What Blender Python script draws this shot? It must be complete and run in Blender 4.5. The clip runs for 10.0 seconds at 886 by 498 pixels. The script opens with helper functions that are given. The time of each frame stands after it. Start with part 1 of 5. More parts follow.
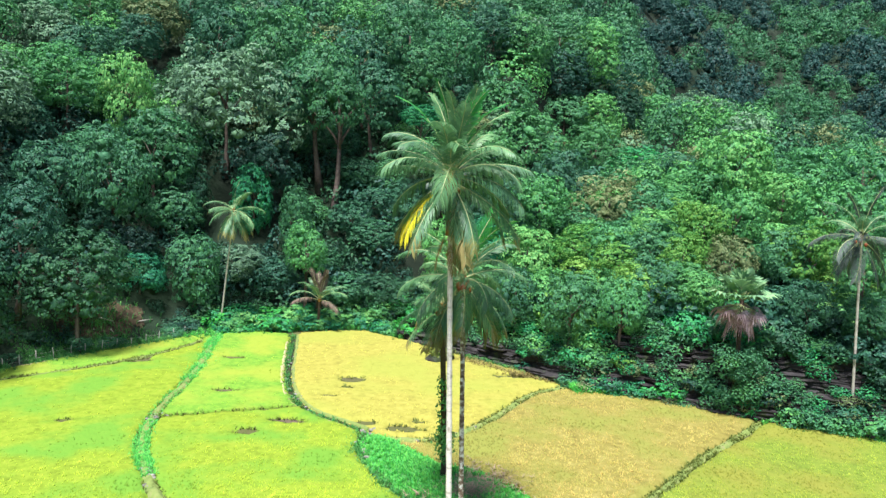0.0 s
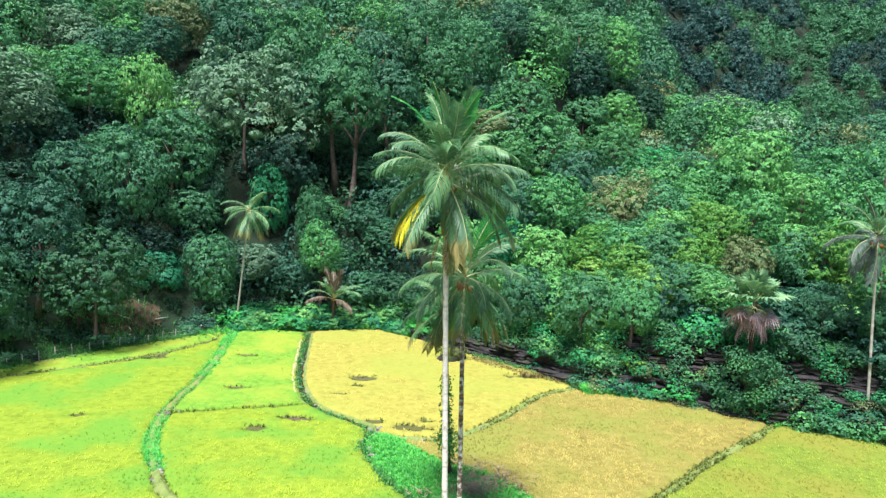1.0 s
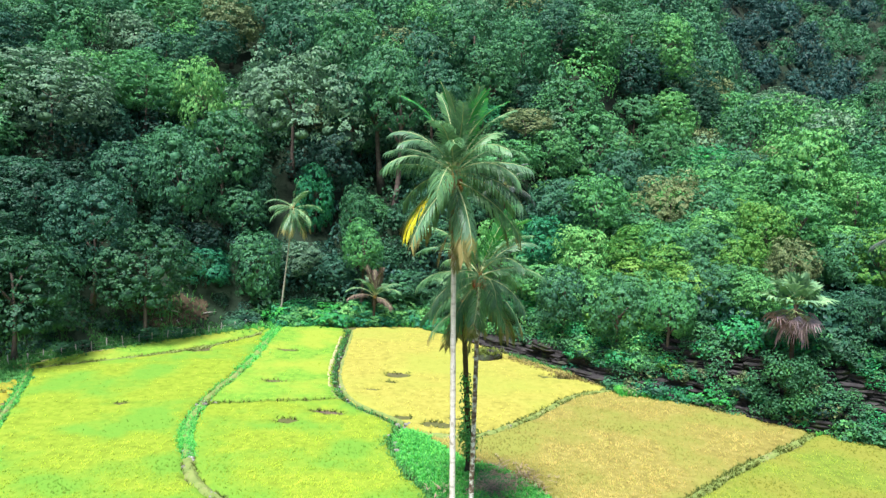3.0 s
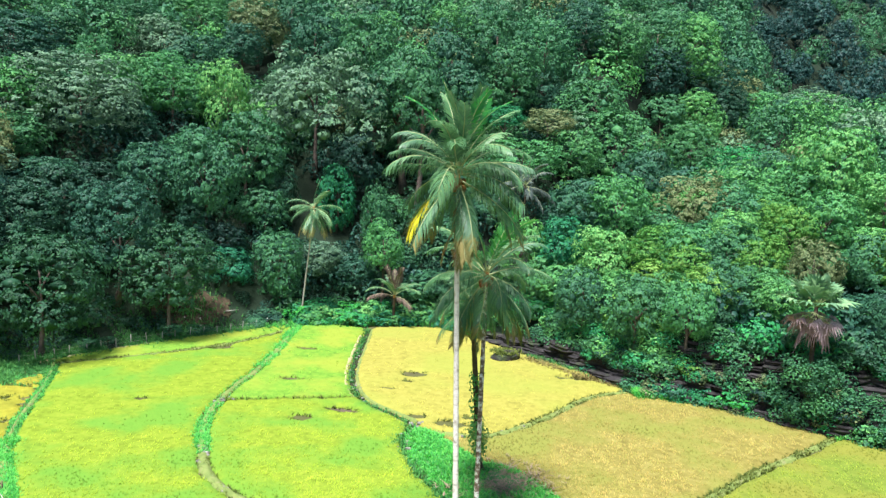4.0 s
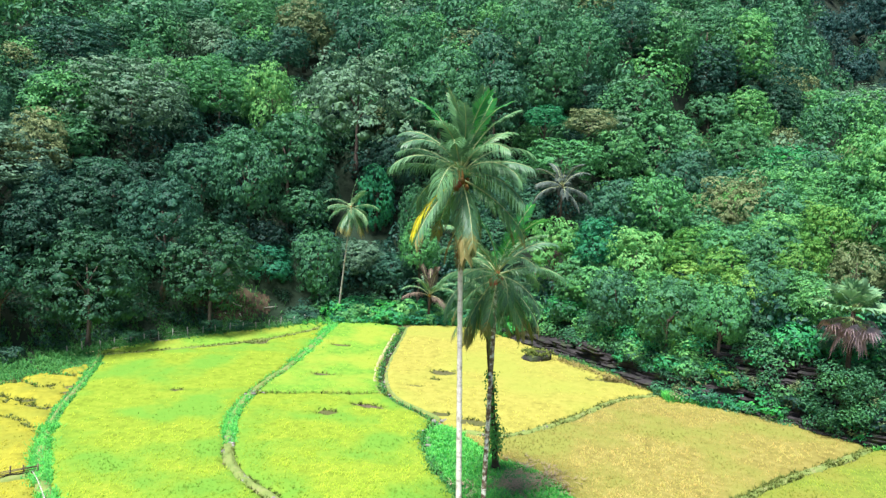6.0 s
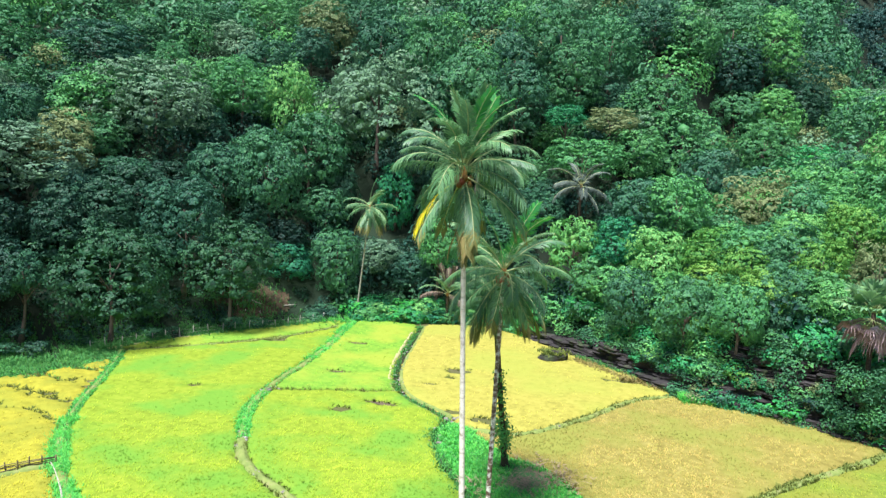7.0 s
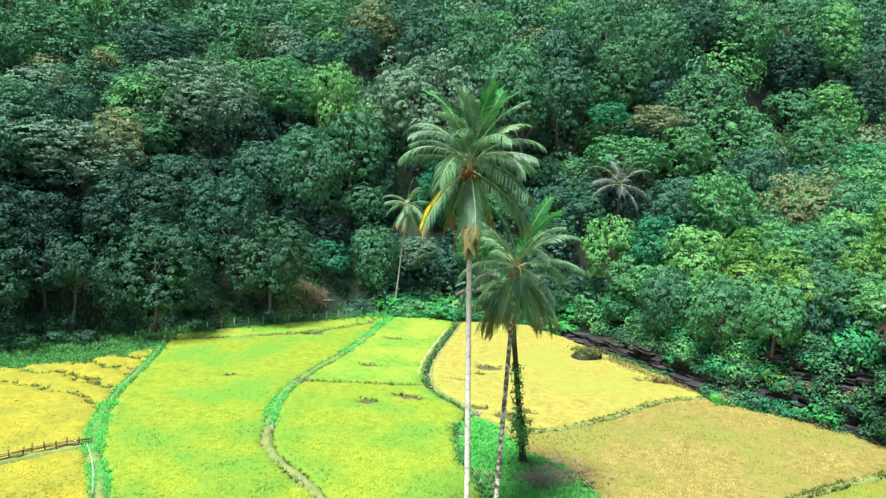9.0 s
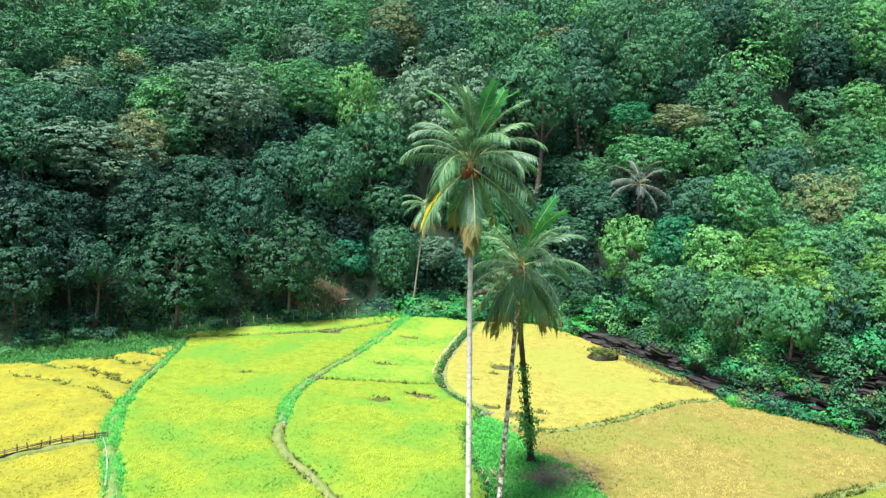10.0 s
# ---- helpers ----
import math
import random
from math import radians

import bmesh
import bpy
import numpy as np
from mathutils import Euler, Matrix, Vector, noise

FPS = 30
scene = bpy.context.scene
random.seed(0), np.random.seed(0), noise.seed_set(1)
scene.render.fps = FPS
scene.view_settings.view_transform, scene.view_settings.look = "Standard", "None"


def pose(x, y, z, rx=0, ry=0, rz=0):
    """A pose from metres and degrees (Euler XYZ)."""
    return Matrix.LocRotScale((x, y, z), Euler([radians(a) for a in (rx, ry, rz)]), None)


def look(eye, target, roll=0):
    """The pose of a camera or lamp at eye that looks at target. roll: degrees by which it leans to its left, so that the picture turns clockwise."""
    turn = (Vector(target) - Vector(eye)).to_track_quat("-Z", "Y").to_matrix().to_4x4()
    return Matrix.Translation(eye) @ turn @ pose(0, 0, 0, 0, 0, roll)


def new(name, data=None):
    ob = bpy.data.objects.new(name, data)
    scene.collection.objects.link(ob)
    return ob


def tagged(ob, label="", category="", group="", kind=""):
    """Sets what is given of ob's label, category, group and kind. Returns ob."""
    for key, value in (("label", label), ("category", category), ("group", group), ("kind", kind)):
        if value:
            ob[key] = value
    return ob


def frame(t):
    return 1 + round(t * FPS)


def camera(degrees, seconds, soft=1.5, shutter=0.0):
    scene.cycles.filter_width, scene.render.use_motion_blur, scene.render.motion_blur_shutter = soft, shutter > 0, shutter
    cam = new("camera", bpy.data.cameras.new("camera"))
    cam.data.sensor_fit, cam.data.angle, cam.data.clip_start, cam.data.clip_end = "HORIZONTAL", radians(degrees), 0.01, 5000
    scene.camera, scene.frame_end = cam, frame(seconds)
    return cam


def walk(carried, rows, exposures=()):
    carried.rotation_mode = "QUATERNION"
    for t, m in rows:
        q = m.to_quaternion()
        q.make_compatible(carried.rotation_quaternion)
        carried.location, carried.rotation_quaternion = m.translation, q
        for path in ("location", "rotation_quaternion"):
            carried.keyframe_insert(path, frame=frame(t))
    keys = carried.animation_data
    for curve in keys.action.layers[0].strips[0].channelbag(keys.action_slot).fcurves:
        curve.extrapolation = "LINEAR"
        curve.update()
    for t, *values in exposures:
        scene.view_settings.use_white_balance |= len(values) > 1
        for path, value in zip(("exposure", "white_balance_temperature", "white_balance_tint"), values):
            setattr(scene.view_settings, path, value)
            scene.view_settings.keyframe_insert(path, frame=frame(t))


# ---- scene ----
cam = camera(63.1, 10.0, 1.4)
PATH = [
    (0, (1.199, 1.088, 21.717), (1.124, 3.073, 21.492), 2.6),
    (0.5, (1.91, 1.057, 21.763), (1.803, 3.04, 21.536), 2.6),
    (1, (2.603, 1.012, 21.755), (2.46, 2.992, 21.528), 2.6),
    (1.5, (3.245, 0.982, 21.774), (3.064, 2.959, 21.545), 2.6),
    (2, (3.897, 0.959, 21.746), (3.674, 2.932, 21.517), 2.6),
    (2.5, (4.502, 0.931, 21.787), (4.238, 2.898, 21.555), 2.6),
    (4, (6.444, 0.908, 21.803), (6.058, 2.855, 21.567), 2.6),
    (4.5, (7.04, 0.923, 21.825), (6.619, 2.863, 21.588), 2.6),
    (5, (7.734, 0.963, 21.865), (7.275, 2.893, 21.627), 2.6),
    (5.5, (8.379, 1.0, 21.889), (7.883, 2.921, 21.649), 2.6),
    (7, (10.228, 1.205, 21.758), (9.623, 3.095, 21.515), 2.6),
    (7.5, (10.83, 1.295, 21.725), (10.189, 3.173, 21.480), 2.6),
    (8, (11.535, 1.345, 21.71), (10.857, 3.209, 21.463), 2.6),
    (8.5, (12.105, 1.502, 21.596), (11.391, 3.353, 21.348), 2.6),
    (9, (12.781, 1.611, 21.55), (12.031, 3.446, 21.301), 2.6),
    (9.5, (13.488, 1.819, 21.516), (12.701, 3.639, 21.266), 2.5),
    (10, (14.114, 1.99, 21.528), (13.292, 3.795, 21.277), 2.5),
]
walk(cam, [(t, look(eye, target, roll)) for t, eye, target, roll in PATH])

# world, sun, exposure
SUN_DIR = Vector((-0.08, -0.33, 0.94)).normalized()      # towards the bright part of the cloudy sky
world = bpy.data.worlds.new("overcast_sky")
scene.world = world
world.use_nodes = True
wn = world.node_tree
sky = wn.nodes.new("ShaderNodeTexSky")
sky.sky_type = "NISHITA"
sky.sun_disc = False
sky.sun_elevation = math.asin(SUN_DIR.z)
sky.sun_rotation = math.atan2(SUN_DIR.x, SUN_DIR.y)
sky.air_density, sky.dust_density, sky.ozone_density = 1.0, 0.6, 1.5
wn.nodes["Background"].inputs["Strength"].default_value = 0.05
wn.links.new(sky.outputs["Color"], wn.nodes["Background"].inputs["Color"])
sun_data = bpy.data.lights.new("sun", "SUN")
sun_data.energy, sun_data.angle, sun_data.color = 4.6, radians(17), (1.0, 0.99, 0.975)
sun_lamp = new("sun", sun_data)
sun_lamp.matrix_world = look(SUN_DIR * 200, (0, 0, 0))
scene.view_settings.exposure = 1.27

rng = np.random.default_rng(7)
rnd = random.Random(11)


# ---------------------------------------------------------------- materials
def material(name, stops, scale=1.0, detail=6.0, rough=0.8, bump=0.0, bump_scale=12.0, spec=0.3,
             per_object=0.0, per_island=0.0, translucent=0.0, stretch=(1, 1, 1), second=None):
    """Noise-driven base colour over two scales, object and island variation, relief, and light through leaves."""
    m = bpy.data.materials.new(name)
    m.use_nodes = True
    nt = m.node_tree
    n, l = nt.nodes, nt.links
    bsdf = n["Principled BSDF"]
    co = n.new("ShaderNodeNewGeometry")
    mp = n.new("ShaderNodeMapping")
    mp.inputs["Scale"].default_value = stretch
    l.new(co.outputs["Position"], mp.inputs["Vector"])
    tex = n.new("ShaderNodeTexNoise")
    tex.inputs["Scale"].default_value, tex.inputs["Detail"].default_value = scale, detail
    tex.inputs["Roughness"].default_value = 0.62
    l.new(mp.outputs["Vector"], tex.inputs["Vector"])
    fac = tex.outputs["Fac"]
    ramp = n.new("ShaderNodeValToRGB")
    el = ramp.color_ramp.elements
    while len(el) < len(stops):
        el.new(0.5)
    for e, (p, c) in zip(el, stops):
        e.position, e.color = p, (*c, 1)
    l.new(fac, ramp.inputs["Fac"])
    col = ramp.outputs["Color"]
    if second:                                   # a broad second scale: (scale, colour, low, high, amount)
        t2 = n.new("ShaderNodeTexNoise")
        t2.inputs["Scale"].default_value, t2.inputs["Detail"].default_value = second[0], 3
        l.new(co.outputs["Position"], t2.inputs["Vector"])
        mr = n.new("ShaderNodeMapRange")
        for k, v in zip(("From Min", "From Max", "To Min", "To Max"), (second[2], second[3], 0, second[4])):
            mr.inputs[k].default_value = v
        l.new(t2.outputs["Fac"], mr.inputs["Value"])
        mx = n.new("ShaderNodeMix")
        mx.data_type = "RGBA"
        l.new(mr.outputs["Result"], mx.inputs["Factor"])
        l.new(col, mx.inputs["A"])
        mx.inputs["B"].default_value = (*second[1], 1)
        col = mx.outputs["Result"]
    for source, amount in (("object", per_object), ("island", per_island)):
        if amount:
            if source == "object":
                r = n.new("ShaderNodeObjectInfo").outputs["Random"]
            else:
                r = co.outputs["Random Per Island"]
            mr = n.new("ShaderNodeMapRange")
            mr.inputs["To Min"].default_value, mr.inputs["To Max"].default_value = 1 - amount, 1 + amount
            l.new(r, mr.inputs["Value"])
            hs = n.new("ShaderNodeHueSaturation")
            l.new(mr.outputs["Result"], hs.inputs["Value"])
            hr = n.new("ShaderNodeMapRange")
            hr.inputs["To Min"].default_value, hr.inputs["To Max"].default_value = 0.5 + 0.11 * amount, 0.5 - 0.11 * amount
            l.new(r, hr.inputs["Value"])
            l.new(hr.outputs["Result"], hs.inputs["Hue"])
            l.new(col, hs.inputs["Color"])
            col = hs.outputs["Color"]
    l.new(col, bsdf.inputs["Base Color"])
    bsdf.inputs["Roughness"].default_value = rough
    bsdf.inputs["Specular IOR Level"].default_value = spec
    if bump:
        bt = n.new("ShaderNodeTexNoise")
        bt.inputs["Scale"].default_value, bt.inputs["Detail"].default_value = bump_scale, 8
        l.new(mp.outputs["Vector"], bt.inputs["Vector"])
        bp = n.new("ShaderNodeBump")
        bp.inputs["Strength"].default_value, bp.inputs["Distance"].default_value = 0.8, bump
        l.new(bt.outputs["Fac"], bp.inputs["Height"])
        l.new(bp.outputs["Normal"], bsdf.inputs["Normal"])
    if translucent:
        tr = n.new("ShaderNodeBsdfTranslucent")
        l.new(col, tr.inputs["Color"])
        ms = n.new("ShaderNodeMixShader")
        ms.inputs["Fac"].default_value = translucent
        l.new(bsdf.outputs["BSDF"], ms.inputs[1])
        l.new(tr.outputs["BSDF"], ms.inputs[2])
        l.new(ms.outputs["Shader"], n["Material Output"].inputs["Surface"])
    return m


def leaf_material(name, dark, light, per_object=0.32, rough=0.5, translucent=0.24, spec=0.18):
    return material(name, [(0.3, dark), (0.7, light)], scale=0.45, detail=4, rough=rough, spec=spec,
                    per_object=per_object, per_island=0.24, translucent=translucent)


LEAF = {
    "mid": leaf_material("leaf_mid_green", (0.048, 0.176, 0.082), (0.086, 0.258, 0.114)),
    "dark": leaf_material("leaf_dark_green", (0.031, 0.112, 0.070), (0.052, 0.168, 0.098)),
    "bright": leaf_material("leaf_bright_green", (0.068, 0.255, 0.090), (0.110, 0.350, 0.122)),
    "teal": leaf_material("leaf_fresh_green", (0.032, 0.235, 0.087), (0.048, 0.310, 0.116)),
    "lime": leaf_material("leaf_yellow_green", (0.095, 0.270, 0.056), (0.155, 0.355, 0.076), 0.14),
    "pale": leaf_material("leaf_grey_green", (0.098, 0.205, 0.125), (0.155, 0.280, 0.172), 0.1),
    "russet": leaf_material("leaf_olive_brown", (0.135, 0.200, 0.087), (0.200, 0.255, 0.116), 0.1),
    # darkest leaf colour: the own colour of some trees, elsewhere in place of shade
    "deep": leaf_material("leaf_deep_and_shade_green", (0.018, 0.064, 0.044), (0.034, 0.105, 0.066)),
    # the blue cast puts the haze of distance into the leaf colour
    "far": leaf_material("leaf_haze_blue_green", (0.026, 0.088, 0.074), (0.044, 0.130, 0.102)),
}
PALM_LEAF = leaf_material("coconut_leaflet", (0.075, 0.205, 0.085), (0.150, 0.325, 0.150), 0.2, 0.45, 0.30, 0.35)
PALM_YOUNG = leaf_material("young_coconut_leaflet", (0.040, 0.290, 0.050), (0.070, 0.380, 0.080), 0.1, 0.45, 0.35, 0.4)
PALM_OLD = leaf_material("drying_coconut_leaflet", (0.215, 0.205, 0.075), (0.340, 0.295, 0.115), 0.2, 0.6, 0.25)
PALM_YELLOW = leaf_material("yellow_coconut_leaflet", (0.66, 0.60, 0.03), (0.80, 0.74, 0.05), 0.1, 0.6, 0.3)
PALM_DEAD = leaf_material("dead_palm_leaf", (0.34, 0.215, 0.245), (0.60, 0.43, 0.47), 0.15, 0.8, 0.1)
PALM_DARK = leaf_material("grey_palm_leaf", (0.060, 0.088, 0.078), (0.130, 0.165, 0.150), 0.15, 0.6, 0.1)
FAN_LEAF = leaf_material("fan_palm_leaf", (0.11, 0.26, 0.12), (0.20, 0.37, 0.19), 0.15, 0.6, 0.25, 0.15)
PALM_BROWN = leaf_material("brown_palm_leaf", (0.11, 0.080, 0.062), (0.20, 0.155, 0.125), 0.15, 0.8, 0.1)
PALM_ORANGE = leaf_material("withered_orange_palm_leaf", (0.22, 0.125, 0.035), (0.38, 0.235, 0.075), 0.15, 0.8, 0.15)
RACHIS = material("palm_rachis", [(0.3, (0.26, 0.32, 0.13)), (0.7, (0.44, 0.48, 0.26))], scale=3, rough=0.5)
HUSK = material("palm_fibre_sheath", [(0.3, (0.16, 0.07, 0.025)), (0.7, (0.42, 0.22, 0.07))], scale=5, rough=0.9, bump=0.03,
                bump_scale=14, stretch=(1, 1, 0.25))
COCONUT = material("coconut_husk", [(0.3, (0.16, 0.05, 0.02)), (0.7, (0.30, 0.12, 0.04))], scale=4, rough=0.6, per_object=0.3)
TRUNK_WHITE = material("pale_palm_bark", [(0.25, (0.26, 0.22, 0.19)), (0.45, (0.74, 0.68, 0.64)), (0.75, (0.88, 0.83, 0.80))], scale=1.6,
                       detail=9, rough=0.85, bump=0.02, bump_scale=6, stretch=(1, 1, 3.0), second=(2.6, (0.30, 0.25, 0.20), 0.56, 0.68, 0.8))
TRUNK_SPOT = material("lichen_spotted_palm_bark", [(0.40, (0.12, 0.075, 0.05)), (0.50, (0.30, 0.22, 0.17)), (0.58, (0.75, 0.72, 0.68))], scale=3.2,
                      detail=7, rough=0.85, bump=0.02, bump_scale=9, stretch=(1, 1, 1.3))
TRUNK_DARK = material("dark_palm_bark", [(0.3, (0.035, 0.024, 0.018)), (0.7, (0.10, 0.07, 0.05))], scale=3, detail=8, rough=0.9, bump=0.04,
                      bump_scale=7, stretch=(1, 1, 2.5))
BARK = material("tree_bark", [(0.3, (0.045, 0.036, 0.028)), (0.7, (0.14, 0.115, 0.095))], scale=2.2, detail=8, rough=0.9, bump=0.03,
                bump_scale=8, per_object=0.3)
BARK_PALE = material("pale_tree_bark", [(0.3, (0.26, 0.24, 0.21)), (0.7, (0.50, 0.47, 0.42))], scale=2.2, detail=8, rough=0.9, bump=0.03, bump_scale=8)
ROCK = material("layered_dark_rock", [(0.28, (0.012, 0.011, 0.012)), (0.52, (0.030, 0.027, 0.029)), (0.76, (0.066, 0.059, 0.060))], scale=1.1, detail=10,
                rough=0.9, bump=0.10, bump_scale=3.5, stretch=(1, 1, 3), per_object=0.3, second=(0.8, (0.05, 0.075, 0.03), 0.55, 0.68, 0.7))
STONE = material("grey_field_stone", [(0.3, (0.09, 0.085, 0.075)), (0.7, (0.28, 0.27, 0.24))], scale=2.5, detail=8, rough=0.9, bump=0.03, per_object=0.35)
SOIL = material("wet_field_soil", [(0.3, (0.045, 0.036, 0.026)), (0.6, (0.12, 0.095, 0.06)), (0.8, (0.10, 0.14, 0.04))], scale=1.3, detail=9, rough=0.9,
                bump=0.06, bump_scale=5, second=(0.12, (0.075, 0.085, 0.022), 0.34, 0.52, 0.8))
# litter colour taken darker than real litter, to stand for shade between trees
FOREST_SOIL_SHADE = material("shade_darkened_forest_litter", [(0.3, (0.006, 0.013, 0.008)), (0.6, (0.014, 0.024, 0.013)), (0.8, (0.02, 0.045, 0.02))], scale=0.9, detail=9,
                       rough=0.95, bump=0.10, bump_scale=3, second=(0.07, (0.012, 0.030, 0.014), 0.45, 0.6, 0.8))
MOUND_SOIL = material("mossy_mound_soil", [(0.3, (0.04, 0.17, 0.04)), (0.55, (0.07, 0.26, 0.07)), (0.8, (0.15, 0.17, 0.08))], scale=1.1, detail=8, rough=0.95,
                      bump=0.08, bump_scale=5)
# earth colour lowered to hold the shadow of the trees above it
BARE_EARTH_SHADE = material("shade_darkened_red_earth", [(0.3, (0.020, 0.020, 0.011)), (0.5, (0.050, 0.036, 0.021)), (0.72, (0.115, 0.085, 0.055))], scale=1.2, detail=9, rough=0.95,
                      bump=0.08, bump_scale=4)
BUND = material("grassy_bund_earth", [(0.3, (0.10, 0.15, 0.04)), (0.55, (0.17, 0.22, 0.06)), (0.8, (0.26, 0.22, 0.13))], scale=1.5, detail=8, rough=0.95,
                bump=0.05, bump_scale=6)
BUND_PALE = material("dry_bund_earth", [(0.3, (0.22, 0.22, 0.09)), (0.6, (0.40, 0.36, 0.19)), (0.8, (0.52, 0.47, 0.32))], scale=1.2, detail=8, rough=0.95,
                     bump=0.05, bump_scale=6)
WATER = material("ditch_water", [(0.3, (0.02, 0.022, 0.014)), (0.7, (0.06, 0.055, 0.035))], scale=0.8, rough=0.12, spec=0.5)
GRASS = leaf_material("lush_grass_blade", (0.100, 0.520, 0.095), (0.165, 0.620, 0.140), 0.0, 0.6, 0.5)
GRASS_DARK = leaf_material("dark_verge_grass", (0.052, 0.225, 0.055), (0.092, 0.315, 0.078), 0.0, 0.6, 0.3)
DRY_WEED = leaf_material("dry_olive_weed", (0.100, 0.145, 0.030), (0.170, 0.205, 0.050), 0.0, 0.7, 0.3)
DRY_GRASS = leaf_material("dry_olive_grass", (0.20, 0.17, 0.055), (0.34, 0.29, 0.12), 0.0, 0.8, 0.2)
STRAW = leaf_material("dry_straw", (0.20, 0.15, 0.09), (0.42, 0.34, 0.24), 0.0, 0.8, 0.1)
STICKS = material("dark_stick_wood", [(0.3, (0.07, 0.055, 0.035)), (0.7, (0.20, 0.17, 0.11))], scale=4, detail=8, rough=0.95, bump=0.01)
WOOD = material("weathered_post_wood", [(0.3, (0.30, 0.28, 0.25)), (0.7, (0.62, 0.60, 0.55))], scale=4, detail=8, rough=0.9, bump=0.01, stretch=(3, 3, 0.6))


def rice(name, low, high, patch, patch_amount, scale=0.16, grain=0.13):
    return (material(name + "_canopy", [(0.28, tuple(0.66 * v for v in low)), (0.5, low), (0.74, high)], scale=1.7, detail=9, rough=0.9, spec=0.15, bump=0.10,
                     bump_scale=5, second=(scale, patch, 0.45, 0.62, patch_amount)),
            # blade colour raised over the canopy's, making up for light grazing upright faces
            material(name + "_blades", [(0.28, tuple(min(0.8, 2.1 * v) for v in low)), (0.72, tuple(min(0.8, 2.3 * v) for v in high))], scale=0.5, detail=5, rough=0.7, spec=0.2, per_island=grain, translucent=0.5,
                     second=(scale, patch, 0.45, 0.62, patch_amount)))


RICE = {
    "lime": rice("lime_rice", (0.172, 0.248, 0.022), (0.230, 0.282, 0.032), (0.100, 0.244, 0.030), 0.8),
    "green": rice("green_rice", (0.125, 0.262, 0.030), (0.190, 0.298, 0.036), (0.250, 0.292, 0.038), 0.75),
    "yellow": rice("yellow_rice", (0.276, 0.256, 0.052), (0.318, 0.292, 0.070), (0.245, 0.272, 0.050), 0.7, 0.09),
    "gold": rice("golden_rice", (0.198, 0.170, 0.043), (0.272, 0.236, 0.074), (0.188, 0.206, 0.042), 0.85, 0.14, 0.26),
    "olive": rice("olive_rice", (0.135, 0.190, 0.026), (0.190, 0.225, 0.034), (0.205, 0.198, 0.036), 0.7, 0.12, 0.20),
    "lodged": rice("lodged_yellow_rice", (0.258, 0.246, 0.027), (0.308, 0.294, 0.037), (0.195, 0.212, 0.028), 0.75, 0.25),
}


# ---------------------------------------------------------------- mesh helpers
def mesh_from(name, verts, faces, mats, smooth=False, index=None):
    me = bpy.data.meshes.new(name)
    me.from_pydata(np.asarray(verts).tolist(), [], faces if isinstance(faces, list) else faces.tolist())
    for m in (mats if isinstance(mats, (list, tuple)) else [mats]):
        me.materials.append(m)
    if index is not None:
        me.polygons.foreach_set("material_index", np.asarray(index, dtype=np.int32))
    if smooth:
        me.polygons.foreach_set("use_smooth", np.ones(len(me.polygons), dtype=bool))
    me.update()
    return me


def empty(name, x, y, z, rz=0.0):
    ob = new(name)
    ob.empty_display_size = 0.3
    ob.matrix_basis = pose(x, y, z, 0, 0, rz)
    return ob


def child(name, me, parent, m=None, mat=None, label=""):
    """A mesh as a part of a thing, in the thing's own space."""
    ob = new(name, me)
    ob.parent = parent
    if m is not None:
        ob.matrix_basis = m
    if mat is not None:
        ob.material_slots[0].link = "OBJECT"
        ob.material_slots[0].material = mat
    if label:
        tagged(ob, label)
    return ob


def part(name, bm, mat, parent, label=""):
    me = bpy.data.meshes.new(name)
    bm.to_mesh(me)
    bm.free()
    me.materials.append(mat)
    return child(name, me, parent, label=label)


def smooth_line(pts, step=0.6):
    """A Catmull-Rom line through plan points, at even steps."""
    p = np.array(pts, float)
    p = np.vstack([2 * p[0] - p[1], p, 2 * p[-1] - p[-2]])
    out = []
    for i in range(1, len(p) - 2):
        n = max(2, int(np.linalg.norm(p[i + 1] - p[i]) / step))
        for t in np.linspace(0, 1, n, endpoint=False):
            a, b, c, d = p[i - 1:i + 3]
            out.append(0.5 * (2 * b + (c - a) * t + (2 * a - 5 * b + 4 * c - d) * t ** 2 + (3 * b - a - 3 * c + d) * t ** 3))
    out.append(p[-2])
    return np.array(out)


def side_of(line):
    """Unit vectors to the right of a plan line."""
    t = np.gradient(line, axis=0)
    t /= np.linalg.norm(t, axis=1)[:, None] + 1e-9
    return np.stack([t[:, 1], -t[:, 0]], 1)


def tube_data(points, radii, sides=8, wobble=0.0):
    """Vertices and faces of a tapered tube along 3D points."""
    p = np.asarray(points, float)
    t = np.gradient(p, axis=0)
    t /= np.linalg.norm(t, axis=1)[:, None]
    ref = np.array([1.0, 0, 0]) if abs(t[0][2]) > 0.7 else np.array([0, 0, 1.0])
    u = np.cross(t, ref)
    u /= np.linalg.norm(u, axis=1)[:, None]
    w = np.cross(t, u)
    a = np.linspace(0, 2 * np.pi, sides, endpoint=False)
    ring = np.cos(a)[None, :, None] * u[:, None] + np.sin(a)[None, :, None] * w[:, None]
    r = np.asarray(radii, float)[:, None, None] * (1 + wobble * rng.uniform(-1, 1, (len(p), sides, 1)))
    v = (p[:, None] + ring * r).reshape(-1, 3)
    f = []
    for i in range(len(p) - 1):
        for j in range(sides):
            k = (j + 1) % sides
            f.append((i * sides + j, i * sides + k, (i + 1) * sides + k, (i + 1) * sides + j))
    f.append(tuple(range(sides - 1, -1, -1)))
    f.append(tuple((len(p) - 1) * sides + j for j in range(sides)))
    return v, f


